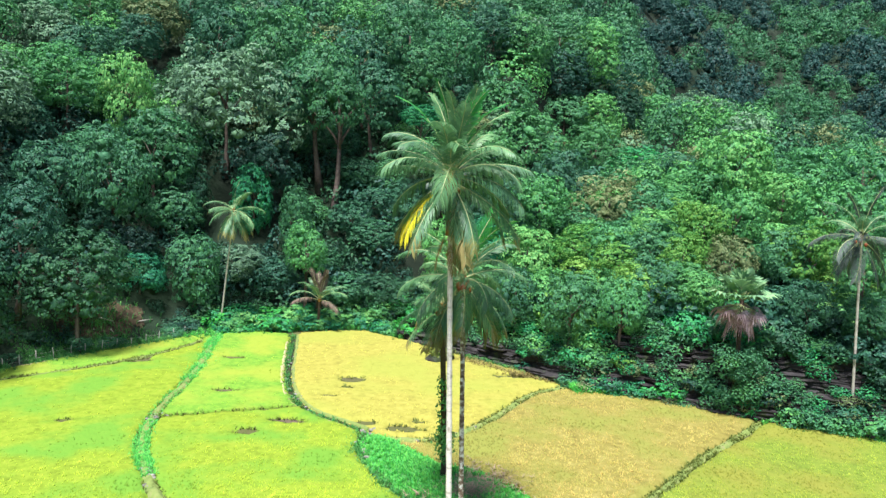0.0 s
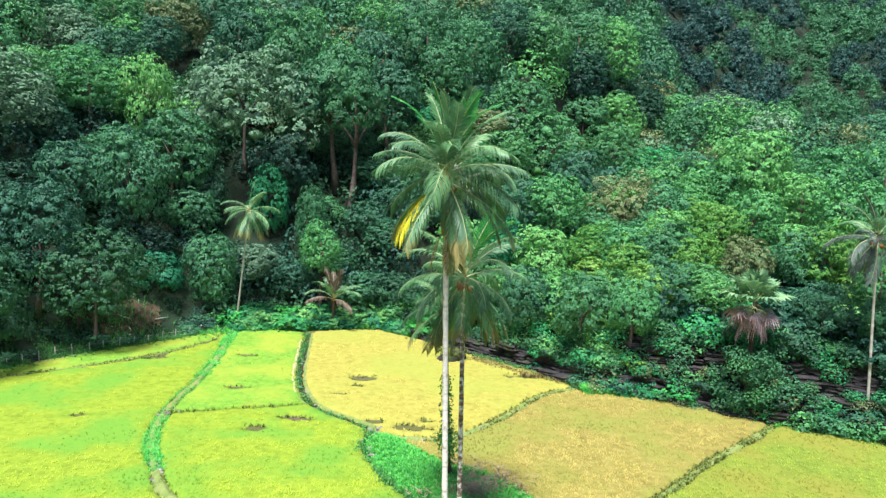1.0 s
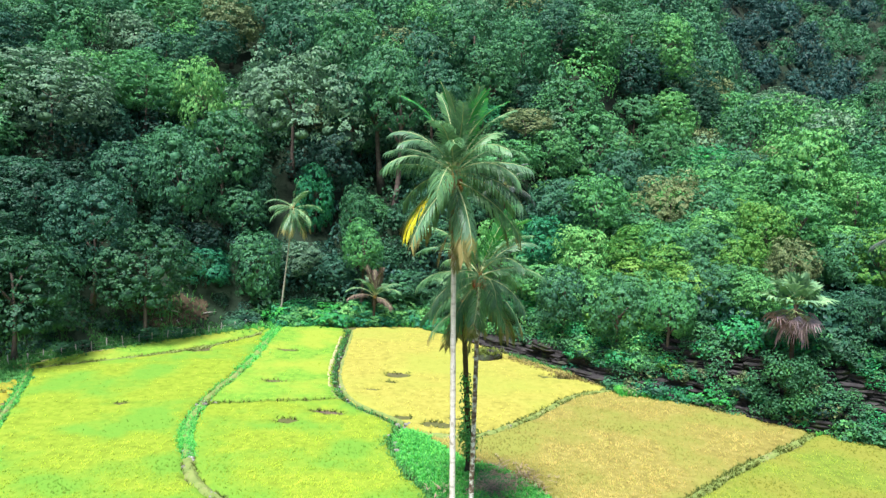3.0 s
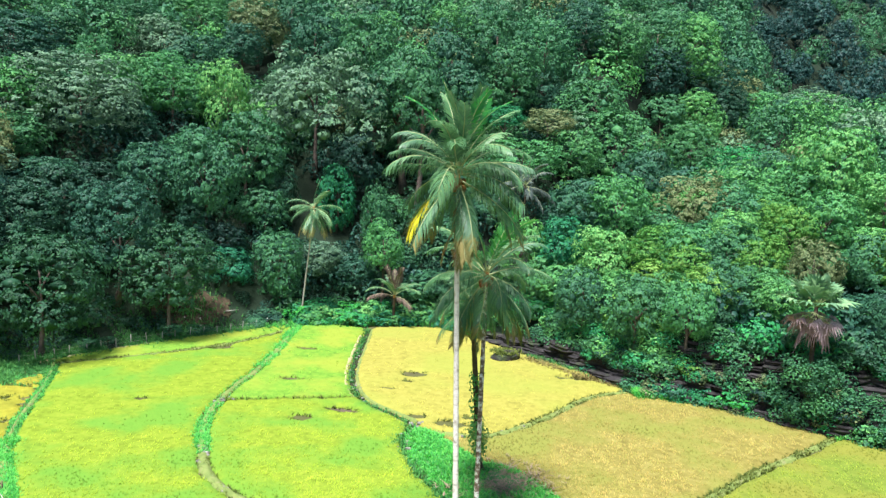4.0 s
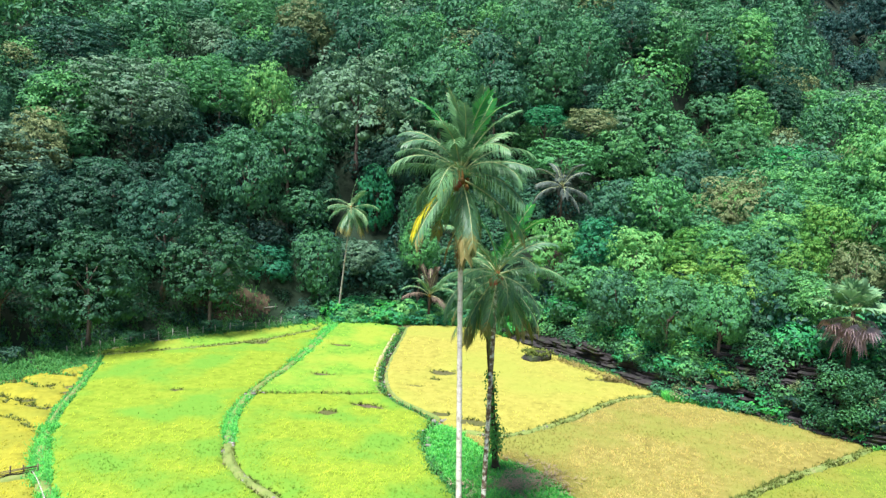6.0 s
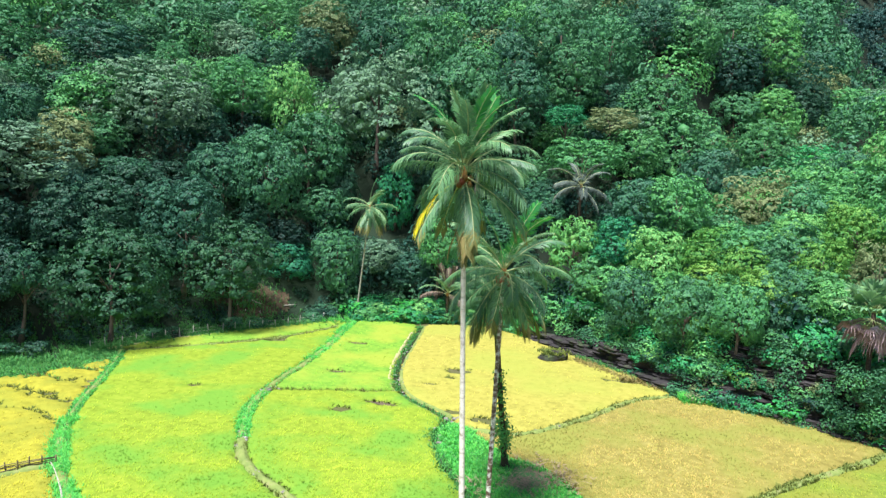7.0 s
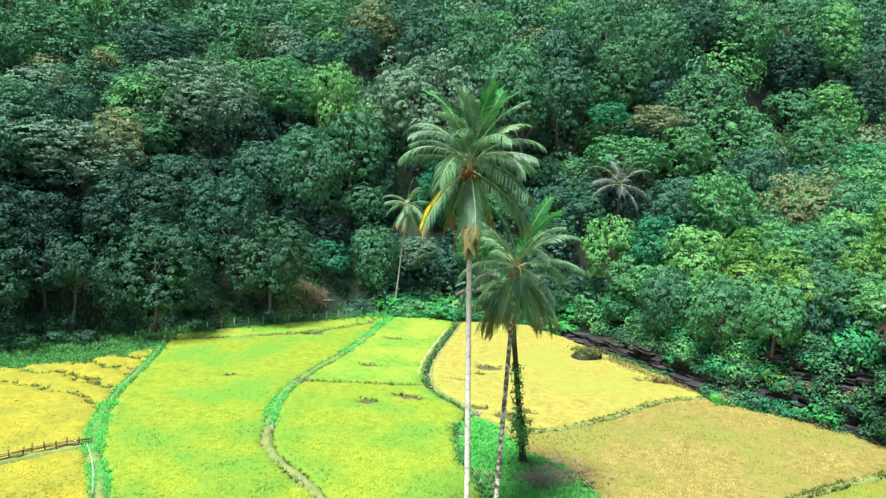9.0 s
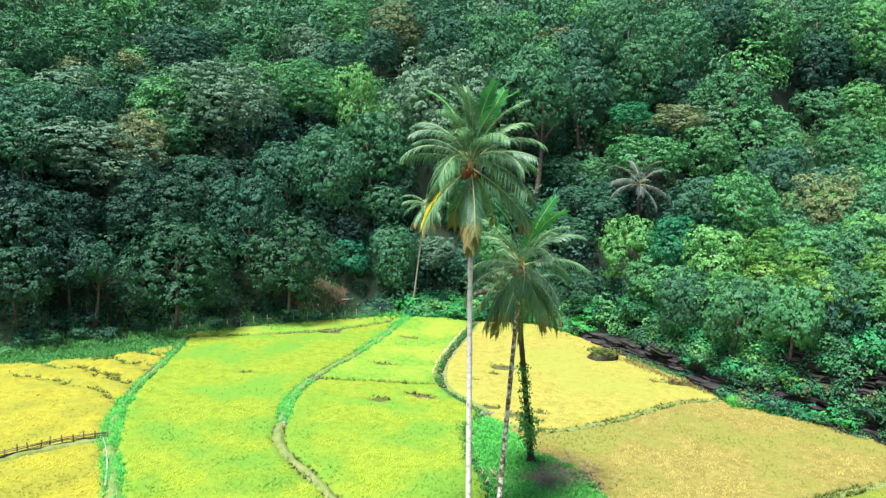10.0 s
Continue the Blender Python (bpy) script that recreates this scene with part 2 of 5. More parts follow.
def join_data(chunks):
    vs, fs, o = [], [], 0
    for v, f in chunks:
        vs.append(np.asarray(v))
        fs += [tuple(i + o for i in q) for q in f]
        o += len(v)
    return np.vstack(vs), fs


def lump_data(centres, sizes, rounds, seed=0):
    """Uneven closed lumps of twigs and inner leaves, one for each centre."""
    r = np.random.default_rng(seed)
    bm = bmesh.new()
    bmesh.ops.create_icosphere(bm, subdivisions=rounds, radius=1.0)
    unit = np.array([q.co[:] for q in bm.verts])
    tri = np.array([[q.index for q in g.verts] for g in bm.faces])
    bm.free()
    v = [c + unit * s * r.uniform(0.70, 1.25, (len(unit), 1)) for c, s in zip(centres, sizes)]
    return np.vstack(v), np.vstack([tri + i * len(unit) for i in range(len(v))])


def leaf_data(centres, normals, length, width, droop=0.35, spread=0.5):
    """Small folded leaves: four corners and two triangles each."""
    n = normals + rng.normal(0, spread, normals.shape)
    n /= np.linalg.norm(n, axis=1)[:, None] + 1e-9
    u = rng.normal(0, 1, n.shape) + np.array([0, 0, -droop])
    u -= (u * n).sum(1)[:, None] * n
    u /= np.linalg.norm(u, axis=1)[:, None] + 1e-9
    w = np.cross(n, u)
    L = (length * rng.uniform(0.65, 1.35, len(n)))[:, None]
    W = (width * rng.uniform(0.65, 1.35, len(n)))[:, None]
    a = centres - u * L * 0.5
    b = centres + w * W * 0.5 + n * W * 0.18
    c = centres + u * L * 0.5 - n * L * 0.15
    d = centres - w * W * 0.5 + n * W * 0.18
    v = np.stack([a, b, c, d], 1).reshape(-1, 3)
    i = np.arange(len(n))[:, None] * 4
    return v, np.vstack([i + np.array([0, 1, 2]), i + np.array([0, 2, 3])])


def blades_data(x, y, z, height, width, lean=0.35, blades=3, wind=None):
    """Tufts of upright blades, each one bent strip of three triangles."""
    x, y, z = (np.repeat(v, blades) for v in (x, y, z))
    h = np.repeat(height, blades) * rng.uniform(0.7, 1.25, len(x))
    a = rng.uniform(0, 2 * np.pi, len(x)) if wind is None else wind + rng.normal(0, 0.6, len(x))
    b = rng.uniform(0, 2 * np.pi, len(x))
    s = rng.uniform(0.3, 1.0, len(x)) * lean * h
    base = np.stack([x, y, z], 1) + 0.05 * np.stack([np.cos(b), np.sin(b), 0 * b], 1)
    out = np.stack([np.cos(a), np.sin(a), 0 * a], 1)
    side = np.stack([-np.sin(a), np.cos(a), 0 * a], 1) * width * 0.5
    up = np.array([0, 0, 1.0])
    mid = base + up * (h * 0.6)[:, None] + out * (s * 0.35)[:, None]
    tip = base + up * (h * 0.92)[:, None] + out * s[:, None]
    v = np.stack([base - side * 0.7, base + side * 0.7, mid - side, mid + side, tip], 1).reshape(-1, 3)
    i = np.arange(len(x))[:, None] * 5
    return v, np.vstack([i + np.array(t) for t in ((0, 1, 3), (0, 3, 2), (2, 3, 4))])


def inside(poly, x, y):
    """Which plan points lie in a polygon."""
    p = np.asarray(poly)
    res = np.zeros(len(x), bool)
    for (x0, y0), (x1, y1) in zip(p, np.roll(p, -1, 0)):
        hit = ((y0 > y) != (y1 > y)) & (x < (x1 - x0) * (y - y0) / (y1 - y0 + 1e-12) + x0)
        res ^= hit
    return res


def line_distance(line, x, y):
    """Distance of plan points to a line, and on which side they lie."""
    p = np.asarray(line, float)
    best = np.full(np.shape(x), 1e9)
    sign = np.ones(np.shape(x))
    for (x0, y0), (x1, y1) in zip(p[:-1], p[1:]):
        dx, dy = x1 - x0, y1 - y0
        t = np.clip(((x - x0) * dx + (y - y0) * dy) / (dx * dx + dy * dy), 0, 1)
        dd = np.hypot(x - x0 - t * dx, y - y0 - t * dy)
        s = np.sign(dx * (y - y0) - dy * (x - x0))
        near = dd < best
        sign = np.where(near, s, sign)
        best = np.minimum(best, dd)
    return best, sign


def step(a, b, v):
    t = np.clip((v - a) / (b - a), 0, 1)
    return t * t * (3 - 2 * t)


# ---------------------------------------------------------------- the lie of the land
EDGE = [(-110, -40), (-80, 15), (-60, 38), (-49.5, 57), (-47, 65), (-43.5, 71), (-38.5, 78.5), (-33, 85), (-28, 89.5), (-22, 92), (-13, 95.5), (-6, 90.5),
        (1.8, 83.8), (6.5, 80), (10.5, 76.2), (14.5, 73), (20, 71.3), (26, 68.2), (32, 65.6), (40, 62.8), (55, 58), (90, 46), (150, 20)]


def hill(x, y):
    """Height of the ground: flat fields, a steep wooded slope ahead and to the left, a rocky bank and a side valley to the right."""
    x, y = np.asarray(x, float), np.asarray(y, float)
    d, s = line_distance(EDGE, x, y)
    d = np.where(s > 0, d, 0)
    left = np.interp(d, [0, 2, 25, 45, 80, 160, 400, 1500], [0, 0.8, 22.5, 34, 55, 95, 150, 170])
    rocky = step(-4, 16, x)
    right = np.interp(d, [0, 1.2, 4, 12, 20, 36, 62, 85, 108, 150, 200, 330, 500, 1500], [0, 2.6, 4.2, 7.5, 11, 15, 16.5, 29, 37, 22, 22, 87, 176, 200])
    right = right + rocky * np.interp(d, [0, 1.2, 4, 12, 25], [0, 2.4, 2.4, 1.0, 0])
    ridge = step(40, 90, x) * np.interp(d, [60, 85, 108, 150], [0, 9, 14, 0])
    right = right - ridge
    spread = 0.35 * np.maximum(0, y - 150)
    w = step(-7 - spread, 7 + 0.6 * spread, x - (-4 + 0.47 * (y - 108)))
    h = left * (1 - w) + right * w
    bumps = 0.6 * np.sin(x * 0.31 + 1.3 * np.sin(y * 0.17)) + 0.5 * np.sin(y * 0.37 + 1.1 * np.sin(x * 0.21))
    pocket = 8.0 * np.exp(-(((x + 2.8) / 5.2) ** 2 + ((y - 103.0) / 6.5) ** 2) ** 2)
    return h + bumps * step(3, 14, d) - pocket - 0.02

# ground: one sheet to the horizon
def axis(lo, hi, near_lo, near_hi, fine):
    a = [-1800, -1200, -800, -550, -400, -300, -230, -180, -150, -140, -130]
    mid_ = list(range(int(near_hi) + 6, 520, 7))
    out = [v for v in a if v < near_lo] + list(np.arange(near_lo, near_hi + 0.1, fine)) + mid_ + [540, 600, 700, 850, 1100, 1500, 2000]
    return np.array([v for v in out if lo <= v <= hi], float)


gx, gy = axis(-1800, 2000, -120, 110, 1.25), axis(-1800, 2000, 0, 190, 1.25)
X, Y = np.meshgrid(gx, gy)
Z = hill(X.ravel(), Y.ravel())
d_edge, s_edge = line_distance(EDGE, X.ravel(), Y.ravel())
gv = np.stack([X.ravel(), Y.ravel(), Z], 1)
nx, ny = len(gx), len(gy)
ii = (np.arange(ny - 1)[:, None] * nx + np.arange(nx - 1)[None]).ravel()
gf = np.stack([ii, ii + 1, ii + nx + 1, ii + nx], 1)
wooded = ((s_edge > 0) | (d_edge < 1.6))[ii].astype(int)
ground = new("ground", mesh_from("ground", gv, gf, [SOIL, FOREST_SOIL_SHADE], True, wooded))
tagged(ground, "valley floor soil rising into a wooded hillside", "ground", kind="structure")

# ---------------------------------------------------------------- paddies
LINE_A = [(-29.5, 88.5), (-28, 81), (-26.4, 74), (-25.3, 66.6), (-24.9, 61.8), (-24.2, 57.2), (-23.1, 53.4), (-21.5, 49.8), (-19.8, 47), (-18.1, 44.4), (-15.4, 42),
          (-13, 40.7), (-9.2, 38.3), (-4, 34.5), (2, 28)]
LINE_B = [(-20.2, 88.5), (-18.2, 79.3), (-16.7, 72.4), (-15, 66.7), (-13, 62.8), (-10.6, 60.4), (-8.7, 59.2), (-6.4, 57.2), (-6.5, 54.9), (-6.1, 53), (-5, 50.6),
          (-3.2, 47.7), (-1.5, 45.4), (1, 41), (4, 34), (6, 28)]
LINE_C = [(-45, 62.5), (-42, 58), (-38.9, 52.7), (-36, 47.4), (-32.6, 42.8), (-30.2, 39.9), (-27.1, 36.9), (-23.8, 34.4), (-20, 31), (-15, 26)]
LINE_D = [(-28.4, 37.8), (-29.4, 36.6), (-30.4, 34.8), (-31.3, 32), (-32.2, 28), (-33, 22)]
LINE_E = [(13, 74), (12, 72.9), (10, 71.6), (7.4, 69), (5.1, 64.6), (2.9, 60.7), (0.5, 57.5), (-1.2, 56.3), (-4.5, 56.2)]
LINE_F = [(28.6, 65.8), (24.5, 61), (20.6, 56.6), (16.2, 50.8), (13.2, 46.8), (8, 39), (3, 31)]
LINE_G = [(-45, 62), (-40, 67), (-36.5, 70.5), (-33.5, 74.5), (-30.8, 80), (-30, 84)]
MOUND = [(-6.2, 57), (-3.9, 56), (-2, 53.6), (0.2, 51.4), (2.7, 51), (4.5, 49.2), (6, 47.2), (8.5, 42.5), (9.5, 36), (8, 28), (5.6, 28), (3.6, 34), (0.8, 41), (-1.7, 45.6),
         (-3.4, 47.9), (-5.2, 50.8), (-6.3, 53.2), (-6.7, 55)]
A, B, C, D, E, F, G = (smooth_line(l) for l in (LINE_A, LINE_B, LINE_C, LINE_D, LINE_E, LINE_F, LINE_G))


def rest(line, test):
    return [tuple(p) for p in line if test(p)]


FIELDS = [
    ("lodged", "lodged yellow rice with brown streaks beside the bank", [(-33, 22), *D[::-1], *rest(C[::-1], lambda p: p[1] > 38.3), (-43.2, 58.6), (-45, 53.4), (-47.6, 49.2), (-51, 45.6), (-57, 38), (-68, 20)], [C, D]),
    ("lodged", "ripe yellow rice behind a low stake fence", [(-33, 22), *D[::-1], *rest(C, lambda p: p[1] < 37.4), (-15, 22)], [C, D]),
    ("lime", "lime green rice in a long curved paddy", [*C, (-8, 26), *rest(A[::-1], lambda p: True), (-30, 84), *G[::-1]], [C, A, G]),
    ("green", "short green rice strip under the forest fence", [*G, (-30.6, 86), (-32.6, 83.6), (-36.6, 78), (-39.2, 74.5), (-41.8, 70.6), (-43.7, 67.4), (-45.2, 64)], [G]),
    ("green", "fresh green rice between two winding bunds", [*rest(A, lambda p: p[1] > 57.7), *rest(B[::-1], lambda p: p[1] > 62.3)], [A, B]),
    ("lime", "yellow green rice below a thin bund", [*rest(A, lambda p: p[1] < 57.7), *rest(B[::-1], lambda p: p[1] < 62.3)], [A, B]),
    ("yellow", "bright yellow ripe rice in a rounded paddy", [*rest(B, lambda p: p[1] > 57.4), *E[::-1], (8, 76.8), (4.5, 79.5), (-0.5, 83.4), (-6.5, 88.8), (-12, 92.2), (-17, 90.8)], [B, E]),
    ("gold", "golden orange ripe rice in a square paddy", [*E, (-3.9, 56), (-2, 53.6), (0.2, 51.4), (2.7, 51), (4.5, 49.2), (6, 47.2), (8.5, 42.5), *rest(F[::-1], lambda p: p[1] > 40), (26, 67.4), (20, 70.2), (14.8, 72)], [E, F]),
    ("olive", "green and straw coloured rice below the rocks", [*F[::-1], (32, 64.8), (40, 61.6), (55, 56.5), (75, 48), (60, 20), (20, 14), (6, 22)], [F]),
]
GAP = 0.42
WORN = [(-10, 71.3, 1.3, 0.8), (-10.1, 68.8, 0.6, 0.5), (-11.2, 66, 0.9, 0.4), (-21, 65.8, 1.1, 0.5), (-23.8, 76.9, 1.2, 0.5), (-13.4, 58.9, 1.5, 0.5),
        (-33, 74, 1.2, 0.8), (-3.5, 58.6, 1.6, 0.6), (-6.8, 59.6, 0.9, 0.5), (-16, 56, 1.0, 0.5), (-31, 56, 0.8, 0.4), (6.5, 75.5, 2.2, 0.5), (-2.5, 60.5, 0.7, 0.4)]
for key, label, poly, lines in FIELDS:
    canopy, blade = RICE[key]
    P = np.array(poly, float)
    cell = 0.38
    cx = np.arange(P[:, 0].min(), P[:, 0].max(), cell)
    cy = np.arange(P[:, 1].min(), P[:, 1].max(), cell)
    QX, QY = (v.ravel() for v in np.meshgrid(cx, cy))
    keep = inside(P, QX + cell / 2, QY + cell / 2)
    # corner heights, shared between neighbouring cells; the crop dies away towards the bunds and in worn spots
    w, h = len(cx), len(cy)
    KX, KY = (v.ravel() for v in np.meshgrid(np.append(cx, cx[-1] + cell), np.append(cy, cy[-1] + cell)))
    KX = KX + rng.uniform(-0.09, 0.09, len(KX))
    KY = KY + rng.uniform(-0.09, 0.09, len(KY))
    wob = np.array([noise.noise((px * 0.35, py * 0.35, 3.0)) for px, py in zip(KX, KY)])
    fine_ = np.array([noise.noise((px * 1.4, py * 1.4, 5.0)) for px, py in zip(KX, KY)])
    clear = np.full(len(KX), 9.0)
    for l in lines:
        clear = np.minimum(clear, line_distance(l[::2], KX, KY)[0])
    stand = step(GAP - 0.22, GAP + 0.35, clear + 0.18 * wob + 0.22 * fine_)
    for wx, wy, wa, wb in WORN:
        stand = stand * step(0.9, 1.7, ((KX - wx) / wa) ** 2 + ((KY - wy) / (1.35 * wb)) ** 2 + 0.9 * fine_)
    kz = -0.09 + 0.39 * stand + 0.05 * wob + rng.uniform(-0.035, 0.035, len(KX))
    if key == "lodged":
        kz += 0.36 * np.minimum(0, np.sin(KY * 1.7 + 2.4 * np.sin(KX * 0.19) + 2.5 * wob) + 0.05 + 1.3 * fine_) * step(39, 46, KY)
    kv = np.stack([KX, KY, kz], 1)
    ids = np.nonzero(keep)[0]
    r, c = ids // w, ids % w
    q = np.stack([r * (w + 1) + c, r * (w + 1) + c + 1, (r + 1) * (w + 1) + c + 1, (r + 1) * (w + 1) + c], 1)
    up = kz[q].max(1) > -0.03
    ids, q = ids[up], q[up]
    used = np.unique(q)
    remap = np.zeros(len(kv), int)
    remap[used] = np.arange(len(used))
    top = kv[used]
    # skirts where the crop ends
    cnt = {}
    for face in remap[q].tolist():
        for a, b in zip(face, face[1:] + face[:1]):
            cnt[(a, b)] = 1
    rim = [(a, b) for a, b in cnt if (b, a) not in cnt]
    low_of = {}
    foot = []
    for a, b in rim:
        for v in (a, b):
            if v not in low_of:
                low_of[v] = len(top) + len(foot)
                foot.append((top[v][0], top[v][1], -0.12))
    faces = remap[q].tolist() + [[b, a, low_of[a], low_of[b]] for a, b in rim]
    ob = new("rice_field", mesh_from("rice_field", np.vstack([top, np.array(foot)]), faces, canopy, True))
    tagged(ob, label, "rice field", "rice paddies", "structure")
    sparse = (kz[q].mean(1) < 0.10) & (clear[q].min(1) > 0.75)
    if sparse.sum() > 3:
        n_s = rng.poisson(2.6, sparse.sum())
        wx_, wy_ = (np.repeat(v[ids][sparse], n_s) + rng.uniform(0, cell, n_s.sum()) for v in (QX, QY))
        wv, wf = blades_data(wx_, wy_, np.full(len(wx_), -0.02), rng.uniform(0.15, 0.32, len(wx_)), 0.07, 1.3, 3)
        tagged(new("trampled_rice", mesh_from("trampled_rice", wv, wf, DRY_WEED)), "flattened olive brown rice in worn spots", "rice", kind="stuff")
    # blades over the canopy, thicker towards the open end of the valley
    dist = np.hypot(QX[ids] - 6, QY[ids] - 0)
    many = 3.6 * (1 - step(34, 66, dist)) + 0.15
    many = many * 0.8 + 1.6 if key in ('gold', 'olive') else many
    many = np.where(kz[q].min(1) < 0.16, 0.0, many)
    many = np.where((QY[ids] < 26) | (QX[ids] > 42), 0.2, many)
    n_each = rng.poisson(many)
    bx = np.repeat(QX[ids], n_each) + rng.uniform(0, cell, n_each.sum())
    by = np.repeat(QY[ids], n_each) + rng.uniform(0, cell, n_each.sum())
    bv, bf = blades_data(bx, by, np.full(len(bx), 0.20), rng.uniform(0.15, 0.27, len(bx)), 0.05, 1.1, 2, 1.7)
    tagged(new("rice_blades", mesh_from("rice_blades", bv, bf, blade)), label, "rice", kind="stuff")


def bund(line, width, height, mat, label, lo=-1e9, hi=1e9, offset=0.0):
    """A low uneven earth bank between paddies."""
    l = np.array([p for p in line if lo <= p[1] <= hi])
    s = side_of(l)
    prof = np.array([(-0.62, -0.03), (-0.42, 0.55), (-0.15, 0.95), (0.15, 1.0), (0.42, 0.6), (0.62, -0.03)])
    n = len(l)
    wv = width * (1 + 0.28 * np.array([noise.noise((p[0] * 0.5, p[1] * 0.5, 1)) for p in l]))
    v = []
    for i in range(n):
        for a, b in prof:
            o = a * wv[i] + offset + rng.uniform(-0.05, 0.05)
            v.append((l[i][0] + s[i][0] * o, l[i][1] + s[i][1] * o, b * height * rng.uniform(0.75, 1.2) if b > 0 else b))
    m = len(prof)
    f = [(i * m + j, (i + 1) * m + j, (i + 1) * m + j + 1, i * m + j + 1) for i in range(n - 1) for j in range(m - 1)]
    ob = new("bund", mesh_from("bund", np.array(v), f, mat, True))
    return tagged(ob, label, "bund", "bunds between paddies", "structure")


def grass_along(line, width, per_metre, height, mat, label, lo=-1e9, hi=1e9, offset=0.0, z=0.1, blade=0.055):
    l = np.array([p for p in line if lo <= p[1] <= hi])
    s = side_of(l)
    n = int(len(l) * 0.6 * per_metre * 1.7)
    k = rng.integers(0, len(l), n)
    patchy = np.array([noise.noise((l[i][0] * 0.45, l[i][1] * 0.45, 7)) for i in k])
    k = k[patchy > rng.uniform(-0.6, 0.35, n)]
    o = rng.normal(0, width * 0.4, len(k)) + offset
    x, y = l[k, 0] + s[k, 0] * o + rng.uniform(-.3, .3, len(k)), l[k, 1] + s[k, 1] * o + rng.uniform(-.3, .3, len(k))
    v, f = blades_data(x, y, np.maximum(hill(x, y), 0) + z - 0.1, rng.uniform(0.6, 1.3, len(k)) * height, blade, 0.8, 4)
    tagged(new("grass", mesh_from("grass", v, f, mat)), label, "grass", kind="stuff")


bund(A, 0.75, 0.28, BUND, "winding grassy earth bund between paddies")
bund(B, 0.45, 0.30, BUND_PALE, "dry pale earth bund beside the ditch", 65, 85, 0.75)
bund(B, 0.40, 0.24, BUND, "weedy earth bank beside the ditch", 57.5, 66, 0.7)
grass_along(B, 0.5, 22, 0.26, DRY_WEED, "dry weeds on the ditch bank", 57, 88, 0.8)
bund(B, 0.40, 0.22, BUND, "weedy earth bund on the ditch side", 57.5, 90, -0.5)
bund(C, 0.45, 0.24, BUND, "thin grassy bund beside the lodged rice", 41)
bund(C, 0.9, 0.35, BUND, "broad grassy bund at the fence corner", -1e9, 41.6)
bund(D, 0.7, 0.35, BUND, "low earth bund under a stake fence")
bund(E, 0.6, 0.22, BUND, "straight grassy bund between ripe paddies")
bund(F, 0.55, 0.2, BUND, "straight bund beside the golden rice")
bund(G, 0.4, 0.22, BUND, "thin bund at the head of the paddy")
LINE_H = smooth_line([(-24.2, 57.8), (-20, 59.3), (-16, 60.9), (-13, 62.2)])
for lo, hi, wid in ((57.3, 90, 0.34), (28, 57.3, 0.5)):
    l = np.array([p for p in B if lo <= p[1] <= hi])
    s = side_of(l)
    vv = np.vstack([np.c_[l + s * -wid, np.full(len(l), 0.02)], np.c_[l + s * wid, np.full(len(l), 0.02)]])
    ff = [(i, i + len(l), i + len(l) + 1, i + 1) for i in range(len(l) - 1)]
    tagged(new("water", mesh_from("water", vv, ff, WATER, True)), "dark shallow water in a winding field ditch", "ditch water", kind="structure")
grass_along(A, 0.8, 130, 0.34, GRASS, "lush green grass on a paddy bund", 46.5, 57)
grass_along(A, 0.7, 36, 0.28, GRASS, "lush green grass on a paddy bund", 57, 68)
grass_along(A, 1.1, 90, 0.36, GRASS, "lush green grass on a paddy bund", 68, 90)
grass_along(A, 0.8, 34, 0.26, DRY_WEED, "dark weeds on a paddy bund", 30, 70)
grass_along(B, 0.4, 20, 0.28, GRASS_DARK, "dark weeds in the field ditch", 56, 90, 0.3)
grass_along(B, 0.9, 36, 0.40, GRASS_DARK, "dark weeds along the field ditch", 28, 57, 0.6)
grass_along(C, 0.9, 150, 0.40, GRASS, "lush green grass on a paddy bund", 30, 45)
grass_along(C, 0.5, 24, 0.26, GRASS_DARK, "dark weeds on a paddy bund", 40, 64)
grass_along(C, 0.4, 36, 0.26, GRASS, "fresh green grass on a thin paddy bund", 44, 64)
grass_along(E, 0.5, 34, 0.28, DRY_WEED, "dark weeds on a straight bund")
grass_along(F, 0.5, 34, 0.28, DRY_WEED, "dark weeds on a straight bund")
grass_along(F, 0.6, 10, 0.30, DRY_WEED, "green grass on a straight bund")
grass_along(G, 0.6, 24, 0.30, DRY_WEED, "dark weeds along the head of the paddy")
verge = smooth_line([(-44, 60.5), (-46.5, 55), (-50, 50.5), (-54, 45.5), (-60, 36)])
grass_along(verge, 4.0, 150, 0.32, GRASS_DARK, "green grass verge between rice and forest")
grass_along(verge, 3.0, 40, 0.26, GRASS, "lush green weeds on the verge", -1e9, 1e9, -1.5)
grass_along(smooth_line([p for p in EDGE if -85 < p[0] < -36]), 4.0, 130, 0.24, GRASS_DARK, "dark lush grass below the forest trees", -1e9, 1e9, 1.0)
grass_along(smooth_line([p for p in EDGE if -85 < p[0] < -36]), 3.6, 110, 0.30, GRASS_DARK, "shaded lush grass under the first forest trees", -1e9, 1e9, -1.8)
grass_along(LINE_H, 0.35, 7, 0.45, DRY_WEED, "thin weeds on a low bund")

# mound under the palms
mp_ = np.array(MOUND)
mx_, my_ = (v.ravel() for v in np.meshgrid(np.arange(-8, 11, 0.5), np.arange(26, 59, 0.5)))
inn = inside(mp_, mx_, my_)
md = line_distance(np.vstack([mp_, mp_[:1]]), mx_, my_)[0]
mz = np.where(inn, 0.55 * step(0, 1.6, md) + 0.12 * np.array([noise.noise((a, b, 0)) for a, b in zip(mx_, my_)]), -0.12)
mw = len(np.arange(-8, 11, 0.5))
mi = np.array([i for i in range(len(mx_) - mw) if (i + 1) % mw and (inn[i] or inn[i + 1] or inn[i + mw] or inn[i + mw + 1])])
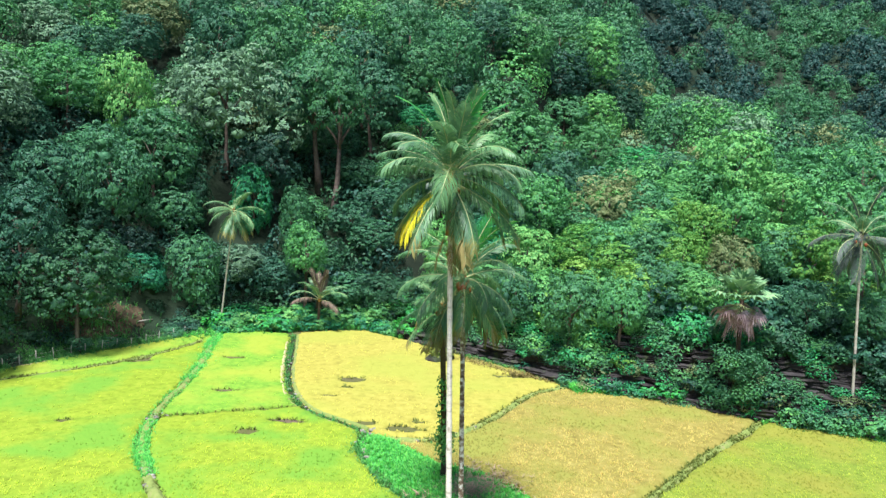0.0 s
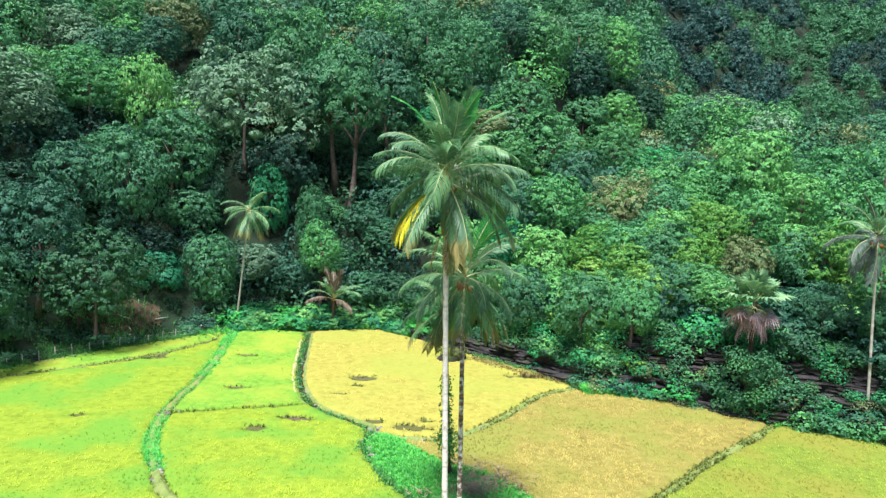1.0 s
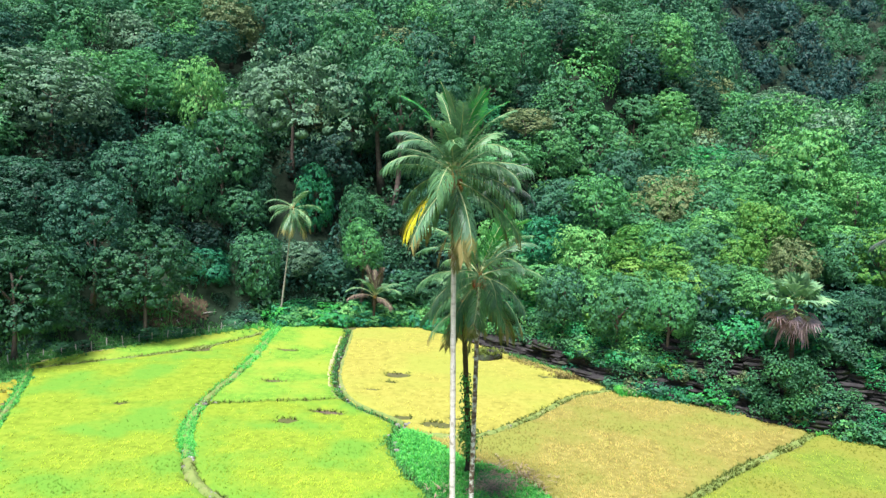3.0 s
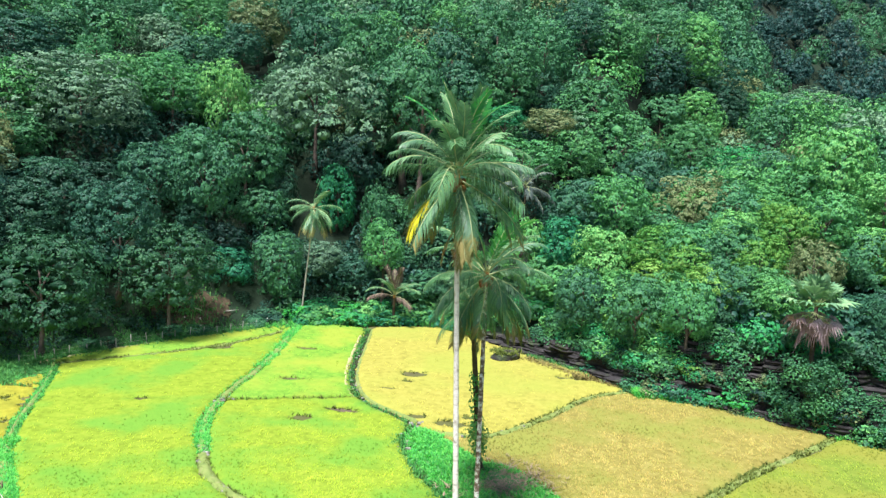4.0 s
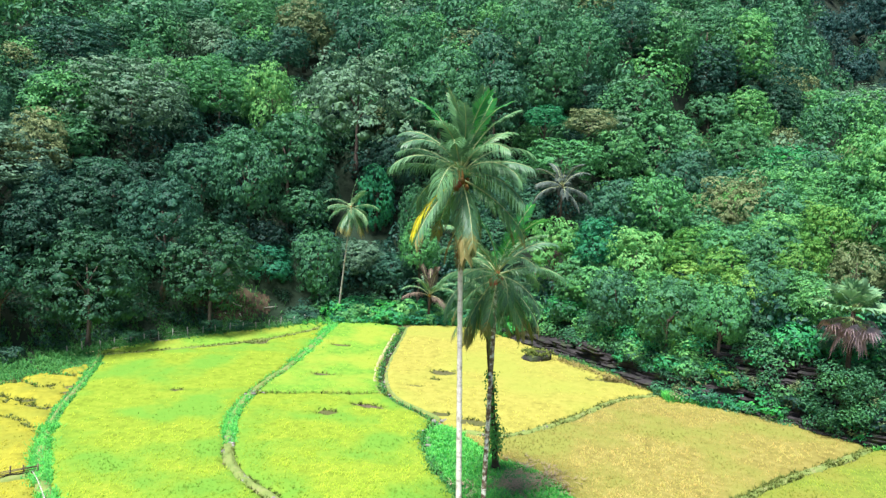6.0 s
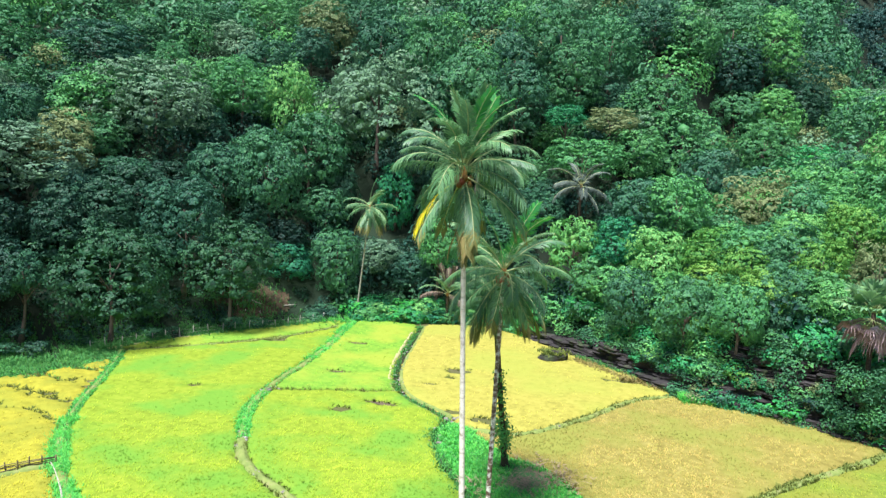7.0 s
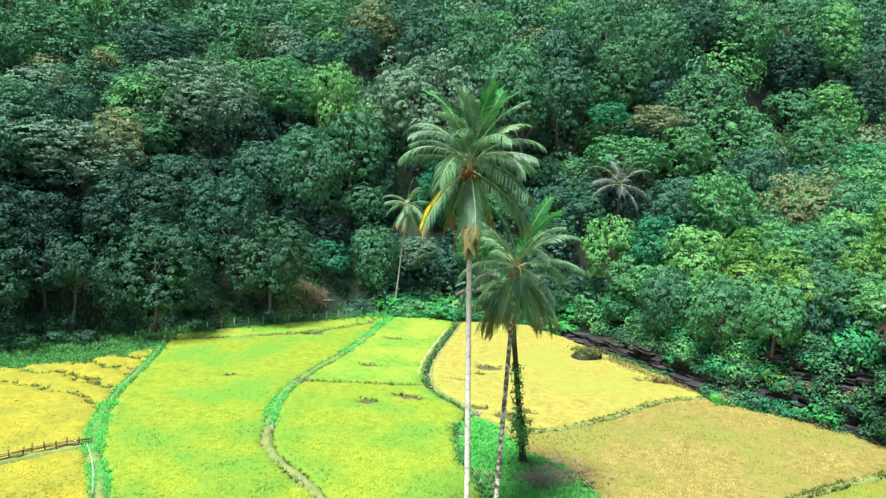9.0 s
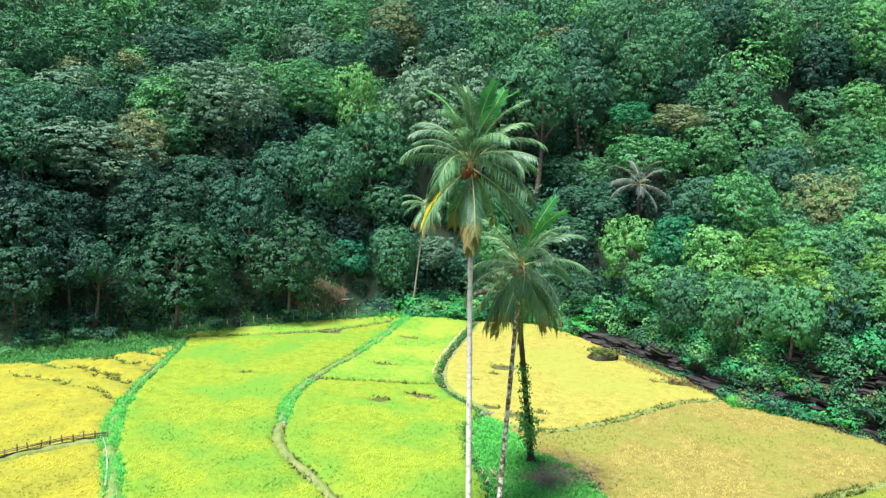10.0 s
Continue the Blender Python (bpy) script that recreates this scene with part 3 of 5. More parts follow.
tagged(new("mound", mesh_from("mound", np.stack([mx_, my_, mz], 1), np.stack([mi, mi + 1, mi + mw + 1, mi + mw], 1), MOUND_SOIL, True)),
       "low weedy earth mound at the foot of palms", "earth mound", kind="structure")
pick = rng.choice(np.nonzero(inn)[0], 15000)
tx, ty = mx_[pick] + rng.uniform(-.4, .4, len(pick)), my_[pick] + rng.uniform(-.4, .4, len(pick))
bald = np.hypot(tx - 2.2, (ty - 47.6) * 0.8) > 2.0 + rng.normal(0, 0.5, len(tx))
tx, ty, tz = tx[bald], ty[bald], mz[pick][bald]
v, f = blades_data(tx, ty, tz - 0.05, rng.uniform(0.14, 0.36, len(tx)), 0.055, 0.9, 4)
tagged(new("grass", mesh_from("grass", v, f, GRASS)), "lush bright grass covering the palm mound", "grass", kind="stuff")
sx, sy = rng.normal(2.3, 1.5, 700), rng.normal(47.2, 1.6, 700)
v, f = blades_data(sx, sy, np.full(700, 0.42), rng.uniform(0.10, 0.28, 700), 0.07, 4.0, 3)
tagged(new("straw_litter", mesh_from("straw_litter", v, f, STRAW)), "dry straw and fallen fronds under palms", "straw", kind="stuff")

# ---------------------------------------------------------------- woods
THIN = {}


def crown_mesh(name, leaves, lobes, leaf, flat=1.0, seed=0, lobe=0.40, low=-0.75, loose=0.0):
    """A crown of unit radius: a dome of overlapping boughs, each covered with clumps of small folded leaves; loose opens gaps between the boughs."""
    global rng
    keep, rng = rng, np.random.default_rng(seed)
    i = np.arange(lobes) + 0.5
    up = 1 - (1 - low) * i / lobes
    turn = i * 2.39996 + rng.uniform(-0.35, 0.35, lobes)
    p = np.stack([np.sqrt(1 - up ** 2) * np.cos(turn), np.sqrt(1 - up ** 2) * np.sin(turn), up], 1) + rng.normal(0, 0.10, (lobes, 3))
    rad = lobe * rng.uniform(0.68, 1.22, lobes)
    at = p * (1 - rad * 0.85)[:, None] * rng.uniform(0.80 - 0.15 * loose, 1.08 + 0.12 * loose, (lobes, 1)) * np.array([1, 1, flat])
    squash = np.stack([rng.uniform(0.9, 1.25, lobes), rng.uniform(0.9, 1.25, lobes), rng.uniform(0.62, 0.85, lobes)], 1)
    share = rad ** 2 / (rad ** 2).sum()
    cs, ns = [], []
    for k in range(lobes):
        clumps = max(8, int(leaves * share[k] / 9 * 1.5))
        q = rng.normal(0, 1, (clumps * 3, 3))
        q /= np.linalg.norm(q, axis=1)[:, None]
        q = q[(q[:, 2] > -0.75) & (q @ p[k] > -0.35)][:clumps]
        c = at[k] + q * rad[k] * squash[k] * rng.uniform(0.72, 1.14, (len(q), 1))
        buried = (((c[:, None] - at[None]) / (rad[:, None] * squash)) ** 2).sum(2)
        buried[:, k] = 9
        ok = buried.min(1) > 0.45
        c, q = c[ok], q[ok]
        wide = leaf * rng.uniform(0.8, 1.5, len(c))
        n = rng.normal(0, 0.75, (len(c), 9, 3)) + q[:, None] * 0.9 + np.array([0, 0, 0.55])
        n /= np.linalg.norm(n, axis=2)[..., None]
        spot = c[:, None] + n * wide[:, None, None] * np.array([1.25, 1.25, 0.7])
        cs.append(spot.reshape(-1, 3))
        ns.append((q[:, None] * 0.85 + n * 0.45 + np.array([0, 0, 0.30])).reshape(-1, 3))
    cs, ns = np.vstack(cs), np.vstack(ns)
    v, f = leaf_data(cs, ns, leaf, leaf * 0.60, 0.6, 0.22)
    lumps, wide = list(at - np.array([0, 0, 0.10])), list(rad[:, None] * squash * 0.32)
    THIN[name, seed] = v, lumps, wide
    v, f = join_data([(v, f.tolist()), lump_data(lumps, wide, 1, seed)])
    rng = keep
    return mesh_from(name, v, f, LEAF["mid"], True)


def trunk_mesh(name, seed, limbs=5):
    """Trunk of unit height with limbs that rise into the crown."""
    r = np.random.default_rng(seed)
    bend = r.uniform(-0.05, 0.05, 2)
    z = np.linspace(0, 1, 7)
    main = np.stack([bend[0] * np.sin(z * 2.4), bend[1] * np.sin(z * 3), z], 1)
    chunks = [tube_data(main, 0.026 * (1 - 0.7 * z) + 0.02 * np.exp(-z * 14), 7, 0.1)]
    for i in range(limbs):
        z0 = r.uniform(0.45, 0.8)
        a = i * 2.4 + r.uniform(-.4, .4)
        t = np.linspace(0, 1, 5)
        reach = r.uniform(0.16, 0.30)
        st = np.array([np.interp(z0, z, main[:, 0]), np.interp(z0, z, main[:, 1]), z0])
        limb = st + np.stack([np.cos(a) * reach * t, np.sin(a) * reach * t, 0.26 * t ** 0.8], 1)
        chunks.append(tube_data(limb, 0.012 * (1 - 0.75 * t), 5))
    v, f = join_data(chunks)
    return mesh_from(name, v, f, BARK, True)


CROWN_BIG = [crown_mesh("crown", 6400, 22, 0.060, 1.0, 91 + i, 0.40) for i in range(4)]
CROWN = [crown_mesh("crown", 3800, 15, 0.084, 1.0, 21 + i, 0.46) for i in range(6)]
CROWN_AIRY = [crown_mesh("crown", 5600, 38, 0.055, 0.9, 41 + i, 0.28, -0.5, 1.0) for i in range(2)]
CROWN_TALL = [crown_mesh("crown", 3800, 17, 0.082, 1.0, 51 + i, 0.42, -0.9) for i in range(3)]
CROWN_SOFT = [crown_mesh("crown", 2000, 13, 0.115, 1.0, 61 + i, 0.46) for i in range(4)]
BUSH = [crown_mesh("foliage", 560, 9, 0.19, 0.8, 71 + i, 0.46) for i in range(4)]
TRUNK = [trunk_mesh("trunk", 81 + i) for i in range(4)]
PLACED = []
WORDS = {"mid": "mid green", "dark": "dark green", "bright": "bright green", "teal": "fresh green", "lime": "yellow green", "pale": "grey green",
         "russet": "olive brown", "deep": "deep green", "far": "haze-tinted blue green"}


def tree(x, y, top, radius, colour="mid", form="round", label="", bark=None, soft=False):
    """A broadleaved tree on the ground at x, y, whose crown reaches the height top."""
    g = float(hill(x, y)) - 0.25
    if x < -37 and top < 24:                     # leaf colours stepped darker at the foot of the western slope, for shade
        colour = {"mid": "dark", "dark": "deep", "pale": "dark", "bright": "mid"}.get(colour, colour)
    if x > 3 and 84 < y < 112 and colour == "mid":    # the lighter young trees above the rocks
        colour = "bright"
    tall = max(top - g, 2.5)
    vert = min(radius * 2.4, tall * 0.54) if form == "tall" else min(radius * (0.7 if form == "flat" else rnd.uniform(1.0, 1.25)), tall * 0.54)
    if form != "flat":
        vert = max(vert, min(tall * 0.41, radius * 1.5))
    pool = {"round": CROWN_SOFT if soft else CROWN_BIG if radius > 5.2 else CROWN, "big": CROWN_BIG, "flat": CROWN, "airy": CROWN_AIRY, "tall": CROWN_TALL}[form]
    root = empty("tree", x, y, g, rnd.uniform(0, 360))
    reach = max(tall - vert * 0.7, 1.0)
    child("trunk", rnd.choice(TRUNK), root, Matrix.Diagonal((reach, reach, reach, 1)), bark)
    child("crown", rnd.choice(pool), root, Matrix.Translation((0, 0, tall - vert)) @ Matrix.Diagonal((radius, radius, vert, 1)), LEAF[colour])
    word = {"round": "with a lumpy rounded crown", "big": "with a broad domed crown", "flat": "with a flat spreading crown", "airy": "with a wide airy crown", "tall": "with a tall narrow crown"}[form]
    tagged(root, label or f"{WORDS[colour]} broadleaved forest tree {word}", "tree", "forest trees")
    PLACED.append((x, y, radius))
    return root


def bush(x, y, z, radius, colour, label="", high=0.8):
    """A leafy shrub rooted at x, y; z lifts it on to a ledge."""
    g = float(hill(x, y)) if z is None else z
    root = empty("shrub", x, y, g - 0.1, rnd.uniform(0, 360))
    stem, fs = join_data([tube_data([(0, 0, -0.1), (0.1 * radius * math.cos(a), 0.1 * radius * math.sin(a), radius * 0.3),
                                     (0.4 * radius * math.cos(a), 0.4 * radius * math.sin(a), radius * 0.7)], [0.05, 0.04, 0.015], 5) for a in (0.3, 2.2, 4.4)])
    child("stem", mesh_from("stem", stem, fs, BARK, True), root)
    child("foliage", rnd.choice(BUSH), root, Matrix.Translation((0, 0, radius * high * 0.62)) @ Matrix.Diagonal((radius, radius, radius * high, 1)), LEAF[colour])
    tagged(root, label or f"leafy {WORDS[colour]} shrub at the forest edge", "shrub", "shrubs")
    return root


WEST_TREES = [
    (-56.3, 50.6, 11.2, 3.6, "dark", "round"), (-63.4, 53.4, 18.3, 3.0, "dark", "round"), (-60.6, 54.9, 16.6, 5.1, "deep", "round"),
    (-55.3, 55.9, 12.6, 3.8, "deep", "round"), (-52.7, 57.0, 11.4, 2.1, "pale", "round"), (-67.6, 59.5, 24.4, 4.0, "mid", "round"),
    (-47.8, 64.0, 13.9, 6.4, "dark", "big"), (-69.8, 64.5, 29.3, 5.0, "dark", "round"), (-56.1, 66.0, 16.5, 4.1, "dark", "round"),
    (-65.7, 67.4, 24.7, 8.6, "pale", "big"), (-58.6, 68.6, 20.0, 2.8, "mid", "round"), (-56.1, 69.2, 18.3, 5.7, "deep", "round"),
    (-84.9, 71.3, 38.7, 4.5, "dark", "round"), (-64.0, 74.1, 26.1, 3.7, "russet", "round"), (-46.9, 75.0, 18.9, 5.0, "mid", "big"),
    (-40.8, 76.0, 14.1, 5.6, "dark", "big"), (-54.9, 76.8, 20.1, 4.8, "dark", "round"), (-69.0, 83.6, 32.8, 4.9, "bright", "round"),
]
WEST_TREES_B = [
    (-88.0, 83.9, 43.0, 6.0, "bright", "round"), (-49.4, 86.0, 23.4, 3.9, "mid", "round"), (-44.2, 87.0, 16.2, 2.1, "mid", "round"),
    (-67.1, 87.5, 33.2, 3.1, "dark", "round"), (-61.7, 88.0, 34.8, 8.6, "pale", "big"), (-43.2, 88.0, 25.0, 4.3, "mid", "round"),
    (-41.0, 88.0, 13.4, 3.0, "dark", "round"), (-78.7, 95.4, 41.7, 7.6, "dark", "round"), (-41.8, 98.0, 28.7, 5.1, "dark", "round"),
    (-63.5, 100.0, 36.3, 5.2, "mid", "round"), (-56.1, 101.0, 36.7, 5.3, "bright", "big"), (-69.7, 102.0, 39.8, 2.8, "bright", "round"),
    (-48.8, 104.0, 36.8, 3.6, "bright", "tall"), (-79.3, 105.5, 45.6, 5.1, "dark", "round"), (-61.3, 116.0, 42.3, 4.7, "mid", "round"),
    (-68.7, 118.0, 45.4, 5.0, "pale", "round"), (-78.4, 122.0, 49.3, 7.3, "mid", "round"), (-56.5, 124.0, 45.6, 4.1, "dark", "round"),
]
WEST_TREES_C = [
    (-44.0, 128.0, 49.3, 5.1, "dark", "round"), (-69.2, 132.0, 52.5, 6.6, "mid", "round"), (-57.2, 132.0, 51.8, 5.2, "russet", "round"),
    (-52.9, 138.0, 55.3, 5.6, "mid", "round"),
]
HEAD_TREES = [
    (-39.1, 87.0, 10.2, 3.1, "teal", "round"), (-33.3, 90.0, 12.7, 3.6, "mid", "tall"), (-1.7, 92.0, 16.3, 3.4, "bright", "round"),
    (-20.5, 95.0, 13.8, 2.6, "bright", "round"), (-38.4, 96.0, 18.1, 3.7, "mid", "round"), (-38.1, 99.0, 22.5, 3.3, "dark", "tall"),
    (-23.2, 100.0, 19.1, 2.4, "dark", "tall"), (-29.9, 102.0, 21.9, 3.0, "teal", "tall"), (-28.6, 105.0, 26.1, 3.6, "deep", "round"),
    (-35.7, 108.0, 40.8, 10.6, "pale", "airy"), (-19.8, 110.0, 36.2, 3.9, "dark", "round"), (-3.6, 112.0, 26.4, 5.3, "bright", "flat"),
    (-27.7, 112.0, 36.3, 4.0, "mid", "round"), (-22.6, 113.0, 40.9, 4.6, "mid", "round"), (-7.6, 118.0, 31.6, 3.1, "teal", "flat"),
    (-15.7, 120.0, 38.7, 5.1, "dark", "round"), (-0.6, 120.0, 31.6, 3.8, "russet", "flat"), (-33.6, 126.0, 48.4, 5.2, "mid", "round"),
]
HEAD_TREES_B = [
    (-18.2, 126.0, 44.5, 4.7, "dark", "round"), (-8.0, 127.0, 43.1, 5.3, "mid", "round"), (-11.1, 129.0, 50.8, 7.0, "mid", "big"),
    (-3.0, 134.0, 38.8, 4.6, "dark", "round"), (-2.8, 136.0, 49.0, 4.3, "bright", "round"),
]
VALLEY_TREES = [
    (37.7, 67.0, 12.4, 2.2, "dark", "round"), (33.5, 70.0, 13.1, 2.6, "mid", "round"), (39.4, 72.0, 16.3, 2.5, "mid", "round"),
    (16.7, 72.8, 12.4, 2.5, "bright", "round"), (24.8, 75.0, 12.7, 2.3, "bright", "round"), (12.0, 75.7, 12.1, 2.8, "mid", "round"),
    (21.3, 77.0, 13.5, 2.6, "mid", "round"), (37.4, 79.0, 18.0, 2.8, "lime", "round"), (24.5, 80.0, 16.0, 2.4, "lime", "round"),
    (29.3, 80.0, 16.3, 2.6, "russet", "round"), (35.2, 80.0, 17.3, 2.8, "mid", "round"), (6.3, 80.9, 11.6, 2.8, "mid", "round"),
    (21.9, 84.0, 16.7, 3.2, "mid", "round"), (46.9, 86.0, 21.8, 3.2, "bright", "round"), (28.5, 87.0, 19.4, 2.8, "lime", "round"),
    (17.8, 88.0, 16.4, 3.4, "bright", "round"), (32.5, 88.0, 21.4, 3.3, "bright", "round"), (2.1, 88.0, 11.7, 3.1, "mid", "round"),
]
VALLEY_TREES_B = [
    (14.2, 89.0, 15.8, 3.0, "lime", "round"), (8.4, 90.0, 15.4, 3.8, "mid", "round"), (44.6, 90.0, 23.1, 4.2, "bright", "round"),
    (3.5, 92.0, 16.2, 3.5, "teal", "round"), (41.9, 98.0, 23.5, 3.7, "mid", "round"), (10.1, 99.0, 22.3, 4.3, "mid", "round"),
    (25.2, 100.0, 21.2, 4.3, "bright", "round"), (5.1, 100.0, 21.3, 4.2, "dark", "round"), (37.5, 104.0, 29.6, 4.6, "mid", "round"),
    (20.8, 104.0, 22.8, 5.4, "russet", "airy"), (47.9, 104.0, 27.4, 4.5, "mid", "round"), (55.1, 104.0, 28.1, 4.2, "mid", "round"),
    (35.3, 105.0, 25.5, 3.8, "mid", "round"), (31.3, 106.0, 23.2, 3.5, "mid", "round"), (14.2, 113.0, 25.8, 4.3, "mid", "round"),
    (3.2, 119.0, 28.5, 4.5, "mid", "round"), (35.3, 125.0, 26.6, 4.4, "mid", "round"), (10.1, 130.0, 33.1, 7.3, "mid", "big"),
]
VALLEY_TREES_C = [
    (6.4, 134.0, 38.8, 5.1, "mid", "round"), (24.0, 141.0, 32.2, 5.3, "mid", "round"), (31.3, 141.0, 27.8, 5.9, "teal", "round"),
    (3.5, 150.0, 55.4, 6.4, "dark", "round"), (10.3, 150.0, 53.2, 5.2, "mid", "round"), (19.6, 155.0, 38.6, 5.2, "mid", "round"),
    (26.9, 157.0, 39.2, 5.4, "bright", "round"), (19.1, 158.0, 47.9, 5.9, "dark", "round"), (18.7, 162.0, 56.3, 7.0, "mid", "round"),
    (25.1, 166.0, 55.7, 7.1, "bright", "round"), (33.5, 166.0, 41.0, 5.4, "deep", "round"), (30.8, 168.0, 47.6, 7.4, "dark", "round"),
    (42.5, 172.0, 40.9, 5.1, "bright", "round"), (51.5, 174.0, 42.0, 9.4, "pale", "airy"), (87.0, 180.0, 38.9, 8.1, "dark", "round"),
]
BANK_TREES = [
    (10.1, 82.7, 10.8, 3.5, "bright", "round"), (14.6, 79.1, 11.5, 3.2, "mid", "round"), (5.0, 87.6, 11.0, 3.8, "mid", "round"),
    (1.5, 87.9, 7.0, 2.6, "teal", "round"), (19.3, 78.0, 12.8, 2.9, "lime", "round"), (24.3, 76.8, 13.4, 2.9, "mid", "round"),
    (6.5, 100.0, 18.3, 3.1, "mid", "round"),
]
for grove in (WEST_TREES, WEST_TREES_B, WEST_TREES_C, HEAD_TREES, HEAD_TREES_B, VALLEY_TREES, VALLEY_TREES_B, VALLEY_TREES_C, BANK_TREES):
    for row in grove:
        tree(*row)


# further trees between the ones above, nearest the fields first
LOOKS = ["mid"] * 4 + ["dark"] * 5 + ["bright"] + ["pale"]
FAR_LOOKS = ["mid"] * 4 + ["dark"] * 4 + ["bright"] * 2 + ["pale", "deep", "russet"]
RIGHT_LOOKS = ["mid"] * 3 + ["bright"] * 6 + ["lime"] * 2 + ["dark"] * 2


def in_valley(x, y):
    return x > -4 + 0.47 * (y - 108)


def candidates(count, x0, x1, y0, y1):
    """Random plan points behind the forest edge that the view can reach: x, y, distance behind the edge, height of the ground."""
    x, y = rng.uniform(x0, x1, count), rng.uniform(y0, y1, count)
    d, s = line_distance(EDGE, x, y)
    ok = (s > 0) & ((x - 7) / y > -1.55) & ((x - 7) / y < 0.72)
    x, y, d = x[ok], y[ok], d[ok]
    return zip(x.tolist(), y.tolist(), d.tolist(), hill(x, y).tolist())


class Spread:
    """Keeps crowns apart."""
    def __init__(self):
        self.cells = {}

    def free(self, x, y, R, part_of):
        ci, cj = int(x // 10), int(y // 10)
        for a in range(ci - 1, ci + 2):
            for b in range(cj - 1, cj + 2):
                for px, py, pr in self.cells.get((a, b), ()):
                    if (x - px) ** 2 + (y - py) ** 2 < (part_of * (R + pr)) ** 2:
                        return False
        return True

    def add(self, x, y, R):
        self.cells.setdefault((int(x // 10), int(y // 10)), []).append((x, y, R))


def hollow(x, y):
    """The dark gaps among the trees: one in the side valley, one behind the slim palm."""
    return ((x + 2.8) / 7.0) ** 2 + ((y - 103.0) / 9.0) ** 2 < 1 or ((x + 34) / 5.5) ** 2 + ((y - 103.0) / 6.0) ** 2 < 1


near_trees, all_trees = Spread(), Spread()
for p in PLACED:
    near_trees.add(*p)
    all_trees.add(*p)
made, hillside = 0, {}
for x, y, d, g in candidates(15000, -105, 95, 34, 195):
    high_up = d > 46
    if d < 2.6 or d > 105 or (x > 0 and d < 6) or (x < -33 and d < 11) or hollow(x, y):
        continue
    R = rnd.uniform(3.0, 5.4) if high_up else rnd.uniform(2.7, 4.2)
    if not near_trees.free(x, y, R, 0.74 if high_up else 0.60):
        continue
    H = rnd.uniform(6.0, 11.0) if high_up else rnd.uniform(4.0, 6.5)
    if d < 8:
        H *= 0.85
    # darker leaf colours stand in for shade round the gap and far west
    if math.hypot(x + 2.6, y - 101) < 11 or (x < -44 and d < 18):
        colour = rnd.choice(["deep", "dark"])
    elif in_valley(x, y):
        colour = rnd.choice(RIGHT_LOOKS if y < 125 else FAR_LOOKS)
    else:
        colour = rnd.choice(LOOKS if d < 28 else FAR_LOOKS)
    if d < 34 and made < 165:
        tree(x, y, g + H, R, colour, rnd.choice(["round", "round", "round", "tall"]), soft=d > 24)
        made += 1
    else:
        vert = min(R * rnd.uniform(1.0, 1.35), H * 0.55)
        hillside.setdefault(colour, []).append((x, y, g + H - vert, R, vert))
    near_trees.add(x, y, R)
    all_trees.add(x, y, R)

# continuous woods: understorey between the trees and crowns too many to count on the further slopes

def woods(spots, mat, label, every=1, grow=1.0, name="woods", category="woods", core=0.6):
    """Many crowns in one mesh."""
    if not spots:
        return
    fv, ff, o = [], [], 0
    for x, y, z, R, vert in spots:
        b, lumps, wide = THIN["crown", 61 + rnd.randrange(4)]
        b = b.reshape(-1, 4, 3)[::every]
        middle = b.mean(1, keepdims=True)
        b = ((b - middle) * grow + middle).reshape(-1, 3)
        a = rnd.uniform(0, 6.28)
        rot = np.array([[math.cos(a), -math.sin(a), 0], [math.sin(a), math.cos(a), 0], [0, 0, 1]])
        cv, cf = lump_data(lumps[::3], [core * q for q in wide[::3]], 1, rnd.randrange(9999))
        fv.append(np.vstack([b, cv]) @ rot.T * np.array([R, R, vert]) + np.array([x, y, z]))
        ff.append(cf + o + len(b))
        k = np.arange(len(b) // 4)[:, None] * 4 + o
        ff.append(np.vstack([k + np.array([0, 1, 2]), k + np.array([0, 2, 3])]))
        o += len(b) + len(cv)
    tagged(new(name, mesh_from(name, np.vstack(fv), np.vstack(ff), mat, True)), label, category, kind="stuff")


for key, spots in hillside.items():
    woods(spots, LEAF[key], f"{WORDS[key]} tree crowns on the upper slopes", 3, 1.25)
under = {"mid": [], "dark": [], "bright": [], "deep": []}
beneath = Spread()
for x, y, d, g in candidates(24000, -150, 115, 34, 205):
    if d < 3.0 or (x > 0 and d < 5) or (x < -33 and d < 9):
        continue
    near = d < 44
    R = rnd.uniform(2.0, 2.9) if near else rnd.uniform(3.8, 5.8)
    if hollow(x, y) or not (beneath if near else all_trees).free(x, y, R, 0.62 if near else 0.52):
        continue
    (beneath if near else all_trees).add(x, y, R)
    z = g + (rnd.uniform(0.4, 1.4) if near else rnd.uniform(1.5, 4.0))
    # low on the left, dark leaf colours paint in the shade of gaps
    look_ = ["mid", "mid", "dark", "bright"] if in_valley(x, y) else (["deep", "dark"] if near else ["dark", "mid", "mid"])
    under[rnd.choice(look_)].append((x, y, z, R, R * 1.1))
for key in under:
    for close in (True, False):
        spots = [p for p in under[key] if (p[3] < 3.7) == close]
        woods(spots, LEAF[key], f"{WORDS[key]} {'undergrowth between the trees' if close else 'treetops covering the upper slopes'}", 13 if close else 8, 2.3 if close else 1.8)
far_spots, apart = [], Spread()
for _ in range(9000):
    y = rnd.uniform(205, 460)
    x = rnd.uniform(-0.05, 0.80) * y
    if x < 0.2 * y and y > 330:
        continue
    R = 3.2 + 5.0 * rnd.random() ** 2
    if apart.free(x, y, R, 0.78):
        apart.add(x, y, R)
        far_spots.append((x, y, R))
# crowns given the far leaf carry distance haze in their colour
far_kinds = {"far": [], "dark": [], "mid": []}
